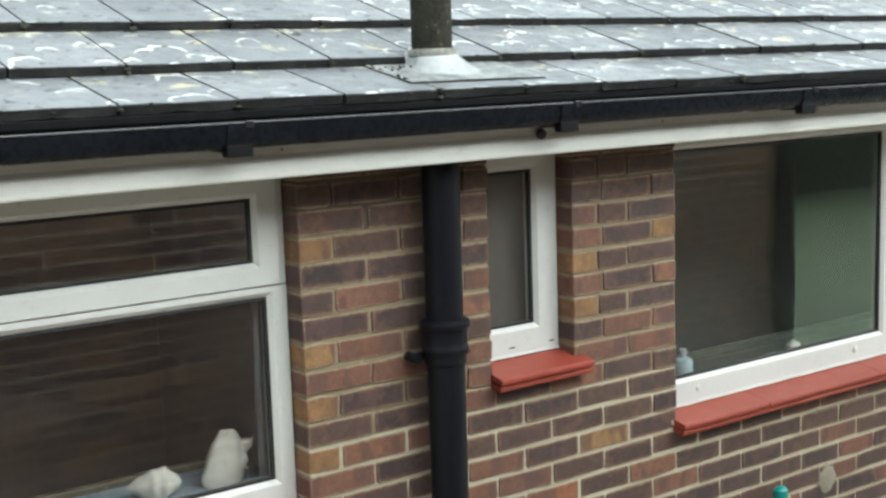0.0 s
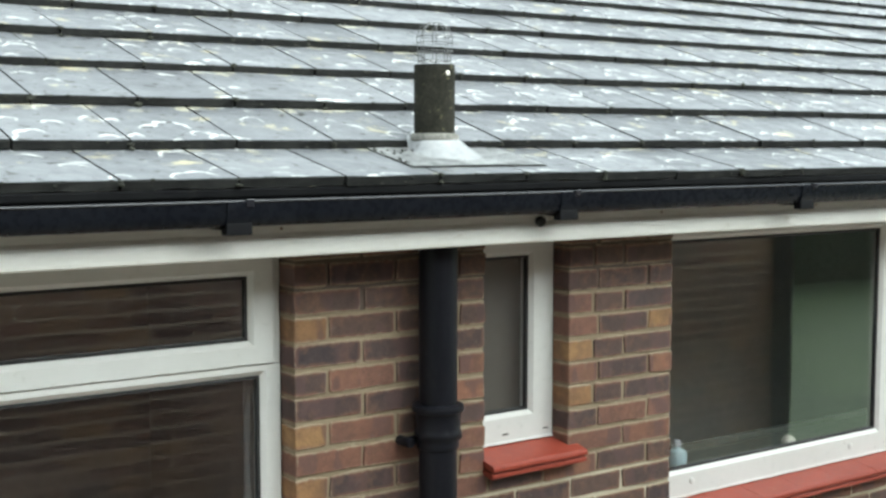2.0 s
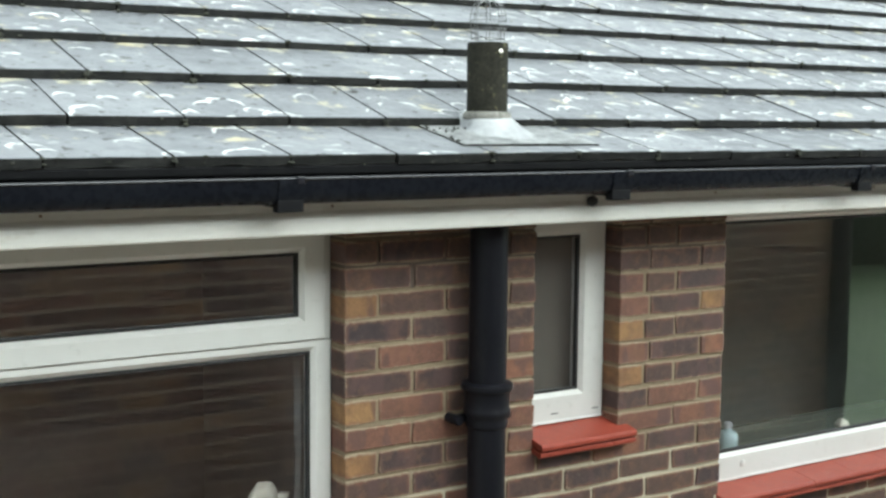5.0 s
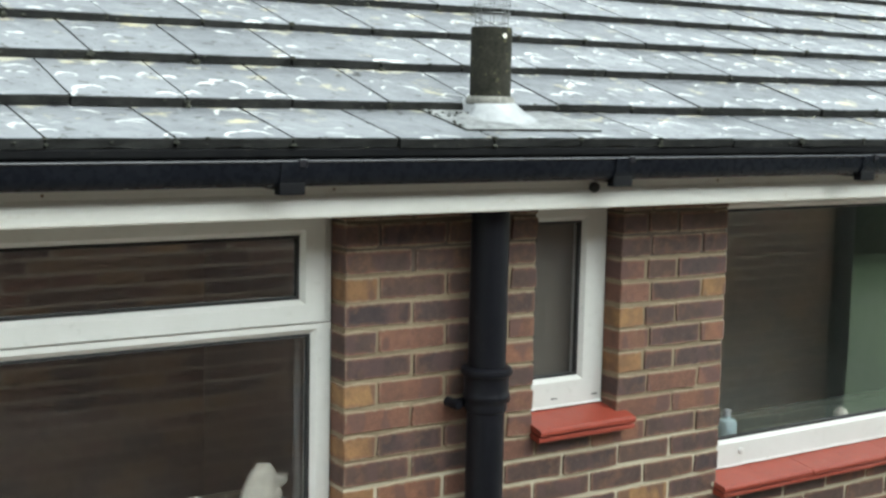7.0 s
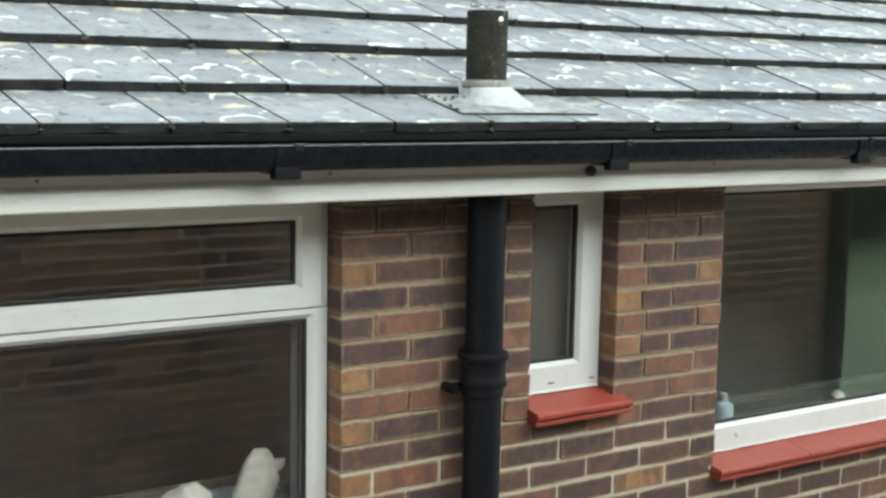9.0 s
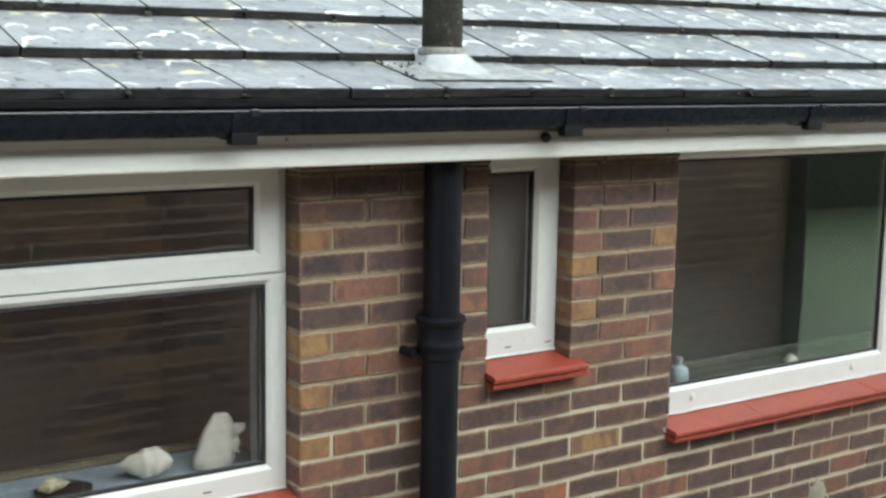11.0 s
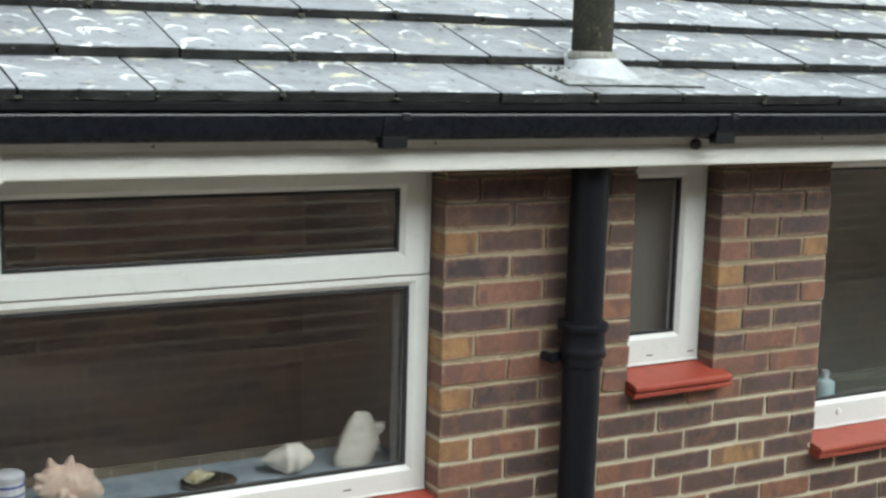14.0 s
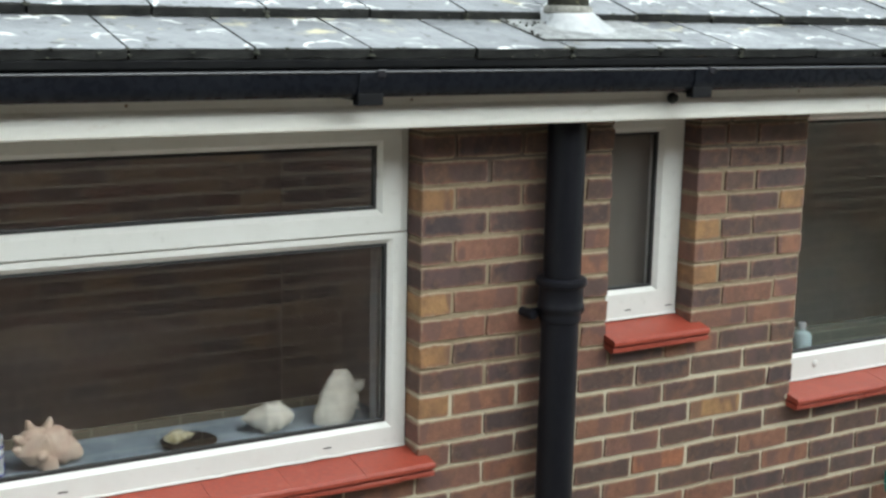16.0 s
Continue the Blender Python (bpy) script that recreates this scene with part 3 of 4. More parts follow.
ap = B()
NXA, NYA = 30, 14
grid = []
for j in range(NYA + 1):
    y = -0.192 + 0.235 * j / NYA
    row = []
    for i in range(NXA + 1):
        x = 0.268 + 0.462 * i / NXA
        row.append(ap.verts.new((x - VX, y - VY, 2.266 + (y + 0.27) * S0 + 0.0055 + 0.0022 * noise.noise((x * 17, y * 17, 3.0)))))
    grid.append(row)
for j in range(NYA):
    for i in range(NXA):
        ap.faces.new((grid[j][i], grid[j][i + 1], grid[j + 1][i + 1], grid[j + 1][i]))
bmesh.ops.solidify(ap, geom=ap.faces[:], thickness=0.003)
part("apron", ap, LEAD_DIRTY, fl, "stained flat lead apron", smooth=True)
# Slightly larger dark slab, added to draw a black outline round the apron.
bk = boxes(B(), (0.263 - VX, 0.735 - VX, 0.0, 0.237, -0.0025, 0.0015))
bmesh.ops.transform(bk, matrix=Matrix.Translation((0, -0.1955 - VY, 2.266 + (-0.1955 + 0.27) * S0 + 0.001)) @ Matrix.Rotation(math.atan(S0), 4, "X"), verts=bk.verts)
part("bedding", bk, VENT, fl, "dark slab added as an outline round the apron")
dm = B()
rings = []
for j in range(11):
    u = j / 10
    ring = []
    for i in range(40):
        a = 2 * math.pi * i / 40
        reach = 0.078 + 0.050 * max(0.0, -math.sin(a)) + 0.036 * max(0.0, math.cos(a)) + 0.006 * noise.noise((math.cos(a) * 2, math.sin(a) * 2, 7.0))
        r = 0.060 + (reach - 0.060) * u
        zs = roof_z(VY + reach * math.sin(a)) + 0.006
        z = zs + (2.368 - zs) * (1 - u) ** 1.15 + 0.002 * noise.noise((r * 40 * math.cos(a), r * 40 * math.sin(a), 1.0))
        ring.append(dm.verts.new((r * math.cos(a), r * math.sin(a), z)))
    rings.append(ring)
for a, b in zip(rings, rings[1:]):
    for i in range(40):
        dm.faces.new((a[i], b[i], b[(i + 1) % 40], a[(i + 1) % 40]))
bmesh.ops.solidify(dm, geom=dm.faces[:], thickness=0.003)
part("cone", dm, LEAD, fl, "bright dressed lead", smooth=True)
part("collar", lathe(B(), [(0.066, 2.352), (0.071, 2.358), (0.070, 2.370), (0.064, 2.377), (0.0600, 2.364)], steps=32), COLLAR, fl, "grimy cement collar", smooth=True)


# ---- windows ----
def bar(win, name, x0, x1, z0, z1, y0, y1, label="", bev=0.006):
    return part(name, boxes(B(), (x0, x1, y0, y1, z0, z1), bevel=bev), UPVC, win, label)


def sash(win, x0, x1, z0, z1, px0, px1, pz0, pz1, y=FACE, name="sash", glass=GLASS):
    """Four rails round one pane: outer rectangle, pane rectangle; chamfered inwards, with a black gasket."""
    s = B()
    o = [(x0, z0), (x1, z0), (x1, z1), (x0, z1)]
    n = [(px0 - 0.014, pz0 - 0.014), (px1 + 0.014, pz0 - 0.014), (px1 + 0.014, pz1 + 0.014), (px0 - 0.014, pz1 + 0.014)]
    q = [(px0, pz0), (px1, pz0), (px1, pz1), (px0, pz1)]
    rings = [[s.verts.new((x, yy, z)) for x, z in r] for r, yy in ((o, y + 0.05), (o, y + 0.003), ([(x + (0.003 if x == x0 else -0.003), z + (0.003 if z == z0 else -0.003)) for x, z in o], y), (n, y), (q, y + 0.014), (q, y + 0.05))]
    for a, b in zip(rings, rings[1:]):
        for i in range(4):
            s.faces.new((a[i], a[(i + 1) % 4], b[(i + 1) % 4], b[i]))
    bmesh.ops.recalc_face_normals(s, faces=s.faces)
    fr = part(name, s, UPVC, win)
    k = B()
    e = 0.009
    boxes(k, (px0, px1, y + 0.012, y + 0.026, pz0, pz0 + e), (px0, px1, y + 0.012, y + 0.026, pz1 - e, pz1), (px0, px0 + e, y + 0.012, y + 0.026, pz0 + e, pz1 - e), (px1 - e, px1, y + 0.012, y + 0.026, pz0 + e, pz1 - e))
    part("gasket", k, GASKET, fr, "black rubber glazing gasket")
    p = part("pane", boxes(B(), (px0 + 0.001, px1 - 0.001, y + 0.020, y + 0.024, pz0 + 0.001, pz1 - 0.001)), glass, fr, "clear reflecting glass" if glass is GLASS else "obscured bathroom glass")
    p.visible_shadow = False
    return fr


def drip_slots(win, xs, z):
    for x in xs:
        part("drain_slot", boxes(B(), (x - 0.012, x + 0.012, FACE - 0.0012, FACE + 0.004, z - 0.0018, z + 0.0018)), GASKET, win, "dark drainage slot")


wa = tagged(new("window_1"), "white plastic window with a top light over a fixed pane", "window", kind="structure")
sash(wa, -1.223, -0.020, 1.745, 2.068, -1.160, -0.096, 1.811, 1.988, FACE - 0.008)
sash(wa, A0 + 0.003, A1 - 0.003, A_SILL + 0.002, 1.742, -1.200, -0.057, 1.187, 1.711)
bar(wa, "jamb", A0 + 0.003, -1.226, 1.744, 2.083, FACE + 0.004, FACE + 0.06, bev=0.002)
bar(wa, "jamb", -0.0175, A1 - 0.003, 1.744, 2.083, FACE + 0.004, FACE + 0.06, bev=0.002)
bar(wa, "head", -1.225, -0.018, 2.070, 2.083, FACE + 0.004, FACE + 0.06, bev=0.002)
drip_slots(wa, (-0.98, -0.245), 1.140)

wb = tagged(new("window_2"), "narrow white plastic window above a red tile sill", "window", kind="structure")
sash(wb, B0 + 0.003, B1 - 0.003, B_SILL + 0.002, 2.083, 0.715, 0.900, 1.499, 1.994, glass=GLASS_OBSCURED)
drip_slots(wb, (0.80, 0.965), 1.432)

wc = tagged(new("window_3"), "wide white plastic window with a fixed pane beside a casement", "window", kind="structure")
sash(wc, C0 + 0.003, 2.795, C_SILL + 0.002, 2.083, 1.525, 2.722, 1.196, 2.010)
sash(wc, 2.797, C1 - 0.003, C_SILL + 0.002, 2.083, 2.88, 3.31, 1.215, 1.995, FACE - 0.010)
for cx in (1.65, 2.55):
    part("drain_cap", lathe(B(), [(0.0125, FACE - 0.0005), (0.0125, FACE - 0.003), (0.009, FACE - 0.005)], (cx, 0, 1.150), 18, "y"), UPVC, wc, "round white drain cap", smooth=True)


# ---- red tile sills ----
def sill(name_label, x0, x1, top, count, slope=0.052):
    """Two layers of clay tile, the top one sloping out past the lower."""
    th = thing("window_sill", (0, 0, 0), name_label, "window sill", "red window sills")
    w = (x1 - x0) / count
    rs = random.Random(count)

    def laid(name, prof, a, b):
        """One tile, hand-laid: its outer edge a little skewed and bowed."""
        bm = extrude_x(B(), prof, a, b)
        bmesh.ops.bisect_plane(bm, geom=bm.verts[:] + bm.edges[:] + bm.faces[:], plane_co=((a + b) / 2, 0, 0), plane_no=(1, 0, 0))
        dz, tilt, dy, bow = rs.uniform(-0.0012, 0.0008), rs.uniform(-0.0009, 0.0009), rs.uniform(-0.0012, 0.0018), rs.uniform(-0.0010, 0.0006)
        for v in bm.verts:
            u = (v.co.x - a) / (b - a) * 2 - 1
            out_ = max(0.0, min(1.0, (FACE - v.co.y) / (FACE + 0.05)))
            v.co.z += (dz + tilt * u + bow * (1 - u * u)) * out_
            v.co.y += (dy + tilt * u * 0.7) * out_
        part(name, bm, SILL_RED, th)

    for i in range(count):
        a, b = x0 + w * i + 0.0007, x0 + w * (i + 1) - 0.0007
        laid("tile", [(FACE + 0.02, top - 0.004), (-0.048, top - slope), (-0.0545, top - slope - 0.006), (-0.0545, top - slope - 0.016), (-0.050, top - slope - 0.020), (FACE + 0.02, top - 0.026)], a, b)
    cuts = [x0] + [x0 + w * (i + 0.5) for i in range(count)] + [x1]
    for a, b in zip(cuts, cuts[1:]):
        laid("under_tile", [(FACE + 0.02, top - 0.031), (-0.044, top - slope - 0.0245), (-0.0485, top - slope - 0.029), (-0.0485, top - slope - 0.038), (-0.042, top - slope - 0.042), (FACE + 0.02, top - 0.050)], a + 0.0008, b - 0.0008)
    return th


sill("red painted clay tile sill under the wide top-light window", -1.28, 0.037, A_SILL + 0.004, 6, 0.026)
sill("short red painted clay tile sill under the narrow window", 0.655, 1.038, B_SILL + 0.004, 2, 0.034)
sill("red painted clay tile sill under the wide casement window", 1.450, 3.44, C_SILL + 0.004, 9, 0.026)

# ---- sealant and mortar fillets ----
def bead(win, x0, x1, z, seed):
    pts = [(x0 + (x1 - x0) * i / 60, FACE - 0.001 + 0.0012 * noise.noise((i * 0.7, seed, 0)), z + 0.0022 * noise.noise((i * 0.35, seed, 5))) for i in range(61)]
    part("sealant_bead", tube(B(), pts, 0.0042, 8), UPVC, win, "uneven white sealant", smooth=True)


bead(wa, A0 + 0.006, A1 - 0.006, A_SILL + 0.001, 1.0)
bead(wb, B0 + 0.006, B1 - 0.006, B_SILL + 0.001, 2.0)
bead(wc, C0 + 0.006, C1 - 0.006, C_SILL + 0.001, 3.0)
for x, z, s_ in ((0.042, A_SILL - 0.022, 0.012), (1.042, B_SILL - 0.028, 0.009), (1.448, C_SILL - 0.024, 0.009)):
    fb = B()
    bmesh.ops.create_icosphere(fb, subdivisions=2, radius=1.0)
    for v in fb.verts:
        k = 1 + 0.4 * noise.noise(v.co * 1.9 + Vector((x, z, 0)))
        v.co = Vector((x + v.co.x * s_ * k, 0.0025 + v.co.y * 0.0035, z + v.co.z * s_ * 1.2 * k))
    part("mortar_fillet", fb, MORTAR, wall_front, "pale mortar dab at the sill's end", smooth=True)

# ---- rooms behind the windows ----
# Assumed walls, pale and near the panes to lift them as haze would.
rm = boxes(B(), (-1.62, -1.55, 0.262, 1.8, 0.3, 2.084), (0.30, 0.36, 0.262, 1.8, 0.3, 2.084), (-1.55, 0.30, 1.7, 1.8, 0.3, 2.084))
tagged(part("wall_inside", rm, PLASTER), "assumed pale plastered inside walls set close to lighten the dark glass", "wall", kind="structure")
rm = boxes(B(), (1.16, 1.22, 0.262, 1.6, 0.3, 2.084), (3.9, 4.0, 0.262, 1.6, 0.3, 2.084), (1.22, 3.9, 1.45, 1.6, 0.3, 2.084), (0.361, 1.159, 0.8, 0.9, 0.3, 2.084))
tagged(part("wall_inside", rm, PLASTER_HAZE), "assumed pale grey-green inside walls standing in for haze on the glass", "wall", kind="structure")
shell_ = boxes(B(), (WX0, WX0 + 0.25, 0.262, 8.6, 0, 2.2), (WX1 - 0.25, WX1, 0.262, 8.6, 0, 2.2), (WX0, WX1, 8.602, 8.85, 0, 2.2))
tagged(part("wall_back", shell_, MORTAR), "plain outer walls closing the house", "wall", kind="structure")
tagged(part("floor", boxes(B(), (-1.62, 4.0, 0.262, 3.3, 0.2, 0.298)), TIMBER), "dark timber floor inside the house", "floor", kind="structure")
tagged(part("ceiling", boxes(B(), (-1.62, 4.0, 0.302, 3.3, 2.086, 2.16)), PLASTER), "plain inside ceiling", "ceiling", kind="structure")
SIN = 1.158
for x0, x1, z in ((A0, A1, SIN), (C0, C1, SIN - 0.01)):
    tone, word = (SILL_IN, "pale blue") if x0 < 0 else (SILL_GREEN, "dull green")
    sb = tagged(part("inner_sill", boxes(B(), (x0 + 0.002, x1 - 0.002, 0.134, 0.40, z - 0.03, z), bevel=0.004), tone), word + " painted inner window sill", "window sill", group="inner sills")
    part("edging", boxes(B(), (x0 + 0.002, x1 - 0.002, 0.401, 0.425, z - 0.035, z + 0.022), bevel=0.004), EDGING if x0 < 0 else SILL_GREEN, sb)


def curtain(x0, x1, y, z0, z1, folds, amp, material, label):
    c = B()
    n = folds * 10
    lo, hi = [], []
    for i in range(n + 1):
        u = i / n
        yy = y + amp * math.sin(2 * math.pi * folds * u + 0.7 * math.sin(5 * u))
        lo.append(c.verts.new((x0 + (x1 - x0) * u, yy * 1.0 + 0.002, z0)))
        hi.append(c.verts.new((x0 + (x1 - x0) * u, yy, z1)))
    for i in range(n):
        c.faces.new((lo[i], lo[i + 1], hi[i + 1], hi[i]))
    bmesh.ops.solidify(c, geom=c.faces[:], thickness=0.002)
    return tagged(part("curtain", c, material, smooth=True), label, "curtain")


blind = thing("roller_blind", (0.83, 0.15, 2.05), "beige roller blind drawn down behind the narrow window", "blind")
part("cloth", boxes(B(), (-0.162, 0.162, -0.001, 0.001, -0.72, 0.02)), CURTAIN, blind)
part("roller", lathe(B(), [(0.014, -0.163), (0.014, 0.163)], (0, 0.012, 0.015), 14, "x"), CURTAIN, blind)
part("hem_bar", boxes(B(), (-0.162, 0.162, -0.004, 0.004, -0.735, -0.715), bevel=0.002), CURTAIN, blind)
curtain(-0.066, -0.006, 0.165, SIN, 2.08, 2, 0.007, NET, "pale net curtain drawn to the window's edge")


# ---- things on the inner sill ----
def shell(name, at, size, material, label, spikes=0, turn=0.0, seed=1, upright=0.0, rib=0.10):
    """A whorled sea shell: a swelling spiral body with ribs, a pointed spire and optional spikes."""
    rnd = random.Random(seed)
    s = B()
    L, H, W = size
    rings, steps = 26, 26
    last = None
    for j in range(rings + 1):
        u = j / rings
        r = (math.sin(math.pi * min(1, u * 1.02)) ** 0.75) * (1.0 - 0.45 * u) * (1 + rib * math.sin(u * 26))
        ring = []
        for i in range(steps):
            a = 2 * math.pi * i / steps
            k = 1 + 1.3 * rib * math.sin(3 * a + 9 * u) + 0.5 * rib * rnd.uniform(-1, 1)
            if spikes and i % (steps // spikes) == 0 and 0.2 < u < 0.7 and j % 4 == 0:
                k *= 1.42
            ring.append(s.verts.new(((u - 0.5) * L, 0.5 * W * (r + 0.02) * k * math.cos(a), 0.5 * H * (r + 0.02) * k * math.sin(a))))
        if last:
            for i in range(steps):
                s.faces.new((last[i], last[(i + 1) % steps], ring[(i + 1) % steps], ring[i]))
        else:
            s.faces.new(ring)
        last = ring
    s.faces.new(last)
    bmesh.ops.recalc_face_normals(s, faces=s.faces)
    bmesh.ops.transform(s, matrix=Matrix.Rotation(turn, 4, "Z") @ Matrix.Rotation(upright, 4, "Y"), verts=s.verts)
    low = min(v.co.z for v in s.verts)
    bmesh.ops.translate(s, vec=(0, 0, -low), verts=s.verts)
    ob = part(name, s, material, smooth=True)
    ob.location = at
    return tagged(ob, label, "sea shell")


def lobe(bm, at, size, tilt=0.0, rough=0.0, seed=0.0):
    """A roughened ellipsoid swelling, tilted about y."""
    r = bmesh.ops.create_icosphere(bm, subdivisions=3, radius=1.0, matrix=Matrix.Translation(at) @ Matrix.Rotation(tilt, 4, "Y") @ Matrix.Diagonal((*size, 1)))
    for v in r["verts"]:
        v.co += Vector(noise.noise_vector(v.co * 30 + Vector((seed, 0, 0)))) * rough


def horn(bm, at, tip, r):
    """A blunt spike from a point on the shell to its tip."""
    d = Vector(tip) - Vector(at)
    bmesh.ops.create_cone(bm, cap_ends=True, segments=10, radius1=r, radius2=r * 0.22, depth=d.length, matrix=Matrix.Translation((Vector(at) + Vector(tip)) / 2) @ d.to_track_quat("Z", "Y").to_matrix().to_4x4())


cs = B()
lobe(cs, (0.012, 0.0, 0.060), (0.066, 0.048, 0.050), 0.25, 0.016, 1.0)
lobe(cs, (-0.030, -0.020, 0.070), (0.046, 0.040, 0.046), -0.3, 0.018, 4.0)
lobe(cs, (0.062, 0.004, 0.042), (0.036, 0.034, 0.030), 0.5, 0.008, 7.0)
lobe(cs, (-0.006, -0.030, 0.026), (0.040, 0.024, 0.024), 0.9, 0.006, 9.0)
for at_, tip_, r_h in (((-0.034, -0.01, 0.095), (-0.046, -0.014, 0.138), 0.022), ((0.006, 0.0, 0.095), (0.014, -0.004, 0.134), 0.022), ((-0.052, -0.02, 0.080), (-0.086, -0.03, 0.104), 0.022), ((-0.055, -0.02, 0.062), (-0.090, -0.034, 0.070), 0.020), ((0.045, 0.0, 0.072), (0.066, -0.01, 0.092), 0.020), ((-0.02, -0.05, 0.05), (-0.03, -0.085, 0.056), 0.018), ((0.006, -0.03, 0.03), (0.020, -0.045, 0.002), 0.020)):
    horn(cs, at_, tip_, r_h)
conch = part("sea_shell", cs, SHELL_P, smooth=True)
conch.location = (-0.985, 0.225, SIN)
tagged(conch, "knobbly pink and cream conch shell on the inner sill", "sea shell")
shell("sea_shell", (-0.362, 0.225, SIN), (0.155, 0.105, 0.10), SHELL_W, "low white sea shell lying on the inner sill", 0, 2.9, 4, 0.0, 0.07)
tl = B()
lathe(tl, [(0.052, 0.0), (0.060, 0.008), (0.063, 0.030), (0.061, 0.055), (0.055, 0.085), (0.045, 0.115), (0.036, 0.138), (0.024, 0.153), (0.006, 0.160)], steps=30)
for v in tl.verts:
    u = v.co.z / 0.157
    v.co.x = v.co.x * (1 + 0.05 * math.sin(11 * u)) + 0.030 * u
    v.co.y *= 0.7
    v.co += Vector(noise.noise_vector(v.co * 38)) * (0.011 * min(1.0, 3 * u))
lobe(tl, (0.064, 0.004, 0.100), (0.036, 0.026, 0.024), -0.3, 0.012, 2.0)
lobe(tl, (0.050, -0.012, 0.062), (0.028, 0.022, 0.028), 0.6, 0.010, 5.0)
horn(tl, (0.05, -0.01, 0.055), (0.074, -0.03, 0.040), 0.010)
horn(tl, (0.075, 0.0, 0.108), (0.108, 0.0, 0.116), 0.013)
tall = part("sea_shell", tl, SHELL_W, smooth=True)
tall.location = (-0.158, 0.225, SIN - 0.001)
tagged(tall, "tall white sea shell standing by the window frame", "sea shell")
shell("sea_shell", (-0.628, 0.212, SIN + 0.012), (0.095, 0.045, 0.06), SHELL_Y, "small mottled yellow shell lying in a dark dish", 0, 0.1, 8)
tagged(part("dish", lathe(B(), [(0.045, SIN), (0.07, SIN + 0.006), (0.078, SIN + 0.016), (0.074, SIN + 0.016), (0.04, SIN + 0.009)], (-0.60, 0.215, 0), 28), DISH, smooth=True), "shallow dark dish on the inner sill", "dish")
pot = thing("ceramic_jar", (-1.137, 0.20, SIN), "white ceramic jar with blue glazed decoration on the inner sill", "jar")
part("body", lathe(B(), [(0.034, 0.0), (0.040, 0.004), (0.042, 0.03), (0.042, 0.088), (0.038, 0.097), (0.041, 0.103), (0.041, 0.113), (0.036, 0.118), (0.02, 0.121)], steps=32), CERAMIC, pot, smooth=True)
for h in (0.012, 0.062, 0.086):
    part("band", lathe(B(), [(0.0424, h), (0.0428, h + 0.003), (0.0424, h + 0.006)], steps=32), COBALT, pot, "blue band", smooth=True)
for i in range(6):
    a = 2 * math.pi * i / 6 - 1.9
    part("motif", lathe(B(), [(0.002, 0.0405), (0.012, 0.0428), (0.005, 0.0434)], (0, 0, 0), 12, "y"), COBALT, pot, "blue painted flower").matrix_basis = Matrix.Translation((0, 0, 0.038)) @ Matrix.Rotation(a, 4, "Z")
bt = thing("plastic_bottle", (1.722, 0.215, SIN - 0.01), "pale blue plastic bottle standing on the inner sill", "bottle")
part("body", lathe(B(), [(0.034, 0.0), (0.037, 0.004), (0.037, 0.062), (0.030, 0.074), (0.014, 0.080), (0.013, 0.088)], steps=24), BOTTLE, bt, smooth=True)
part("cap", lathe(B(), [(0.015, 0.088), (0.015, 0.108), (0.012, 0.111)], steps=20), CERAMIC, bt, "white cap", smooth=True)
shell("sea_shell", (2.36, 0.22, SIN - 0.01), (0.08, 0.05, 0.06), SHELL_W, "small pale shell on the inner sill", 0, 0.3, 11)

# ---- garden tap and wall patch ----
tap = thing("garden_tap", (1.95, 0.0, 0.70), "outside tap with a teal hose connector on the brick wall", "tap")
part("spout", tube(B(), [(0.05, 0.004, 0.0), (0.05, -0.03, 0.0), (0.04, -0.055, 0.0), (0.02, -0.07, -0.01), (0.01, -0.075, -0.05)], 0.011, 12), BRASS, tap, smooth=True)
part("flange", lathe(B(), [(0.022, -0.006), (0.022, 0.004)], (0.05, 0, 0), 18, "y"), BRASS, tap)
part("hose_connector", lathe(B(), [(0.010, -0.06), (0.020, -0.05), (0.024, -0.03), (0.026, 0.0), (0.026, 0.022), (0.018, 0.032), (0.008, 0.036)], (0.0, -0.055, 0.012), 20), TEAL, tap, "teal plastic", smooth=True)
cp = B()
bmesh.ops.create_icosphere(cp, subdivisions=3, radius=1.0)
for v in cp.verts:
    k = 1 + 0.35 * noise.noise(v.co * 2.1)
    v.co = Vector((v.co.x * 0.052 * k, v.co.y * 0.008, v.co.z * 0.055 * k))
patch = part("cement_patch", cp, CEMENT, smooth=True)
patch.location = (2.292, 0.0, 0.69)
tagged(patch, "rough pale cement patch smeared on the brick wall", "cement patch")

# ---- opposite house, seen mirrored in the glass ----
OY, OX1, OTOP = -2.80, 5.72, 3.05
HX0, HX1, HZ0, HZ1 = -2.3, -1.05, 1.55, 2.95
ob_ = boxes(B(), (-5, HX0, OY - 0.28, OY - 0.0015, 0, OTOP), (HX1, OX1 - 0.005, OY - 0.28, OY - 0.0015, 0, OTOP), (HX0, HX1, OY - 0.28, OY - 0.0015, 0, HZ0), (HX0, HX1, OY - 0.28, OY - 0.0015, HZ1, OTOP))
wall_south = tagged(part("wall_south", ob_, MORTAR_GREY), "brown brick wall of the house opposite", "wall", kind="structure")
room = boxes(B(), (-5, -4.9, -6, OY - 0.282, 0, OTOP), (OX1 - 0.3, OX1 - 0.2, -6, OY - 0.282, 0, OTOP), (-5, OX1 - 0.2, -6.1, -6.002, 0, OTOP))
tagged(part("wall_room", room, PLASTER), "plain inside walls of the room opposite", "wall", kind="structure")
tagged(part("ceiling_room", boxes(B(), (-5.1, OX1, -6.2, OY - 0.05, OTOP + 0.002, OTOP + 0.12)), PLASTER), "plain ceiling of the room opposite", "ceiling", kind="structure")
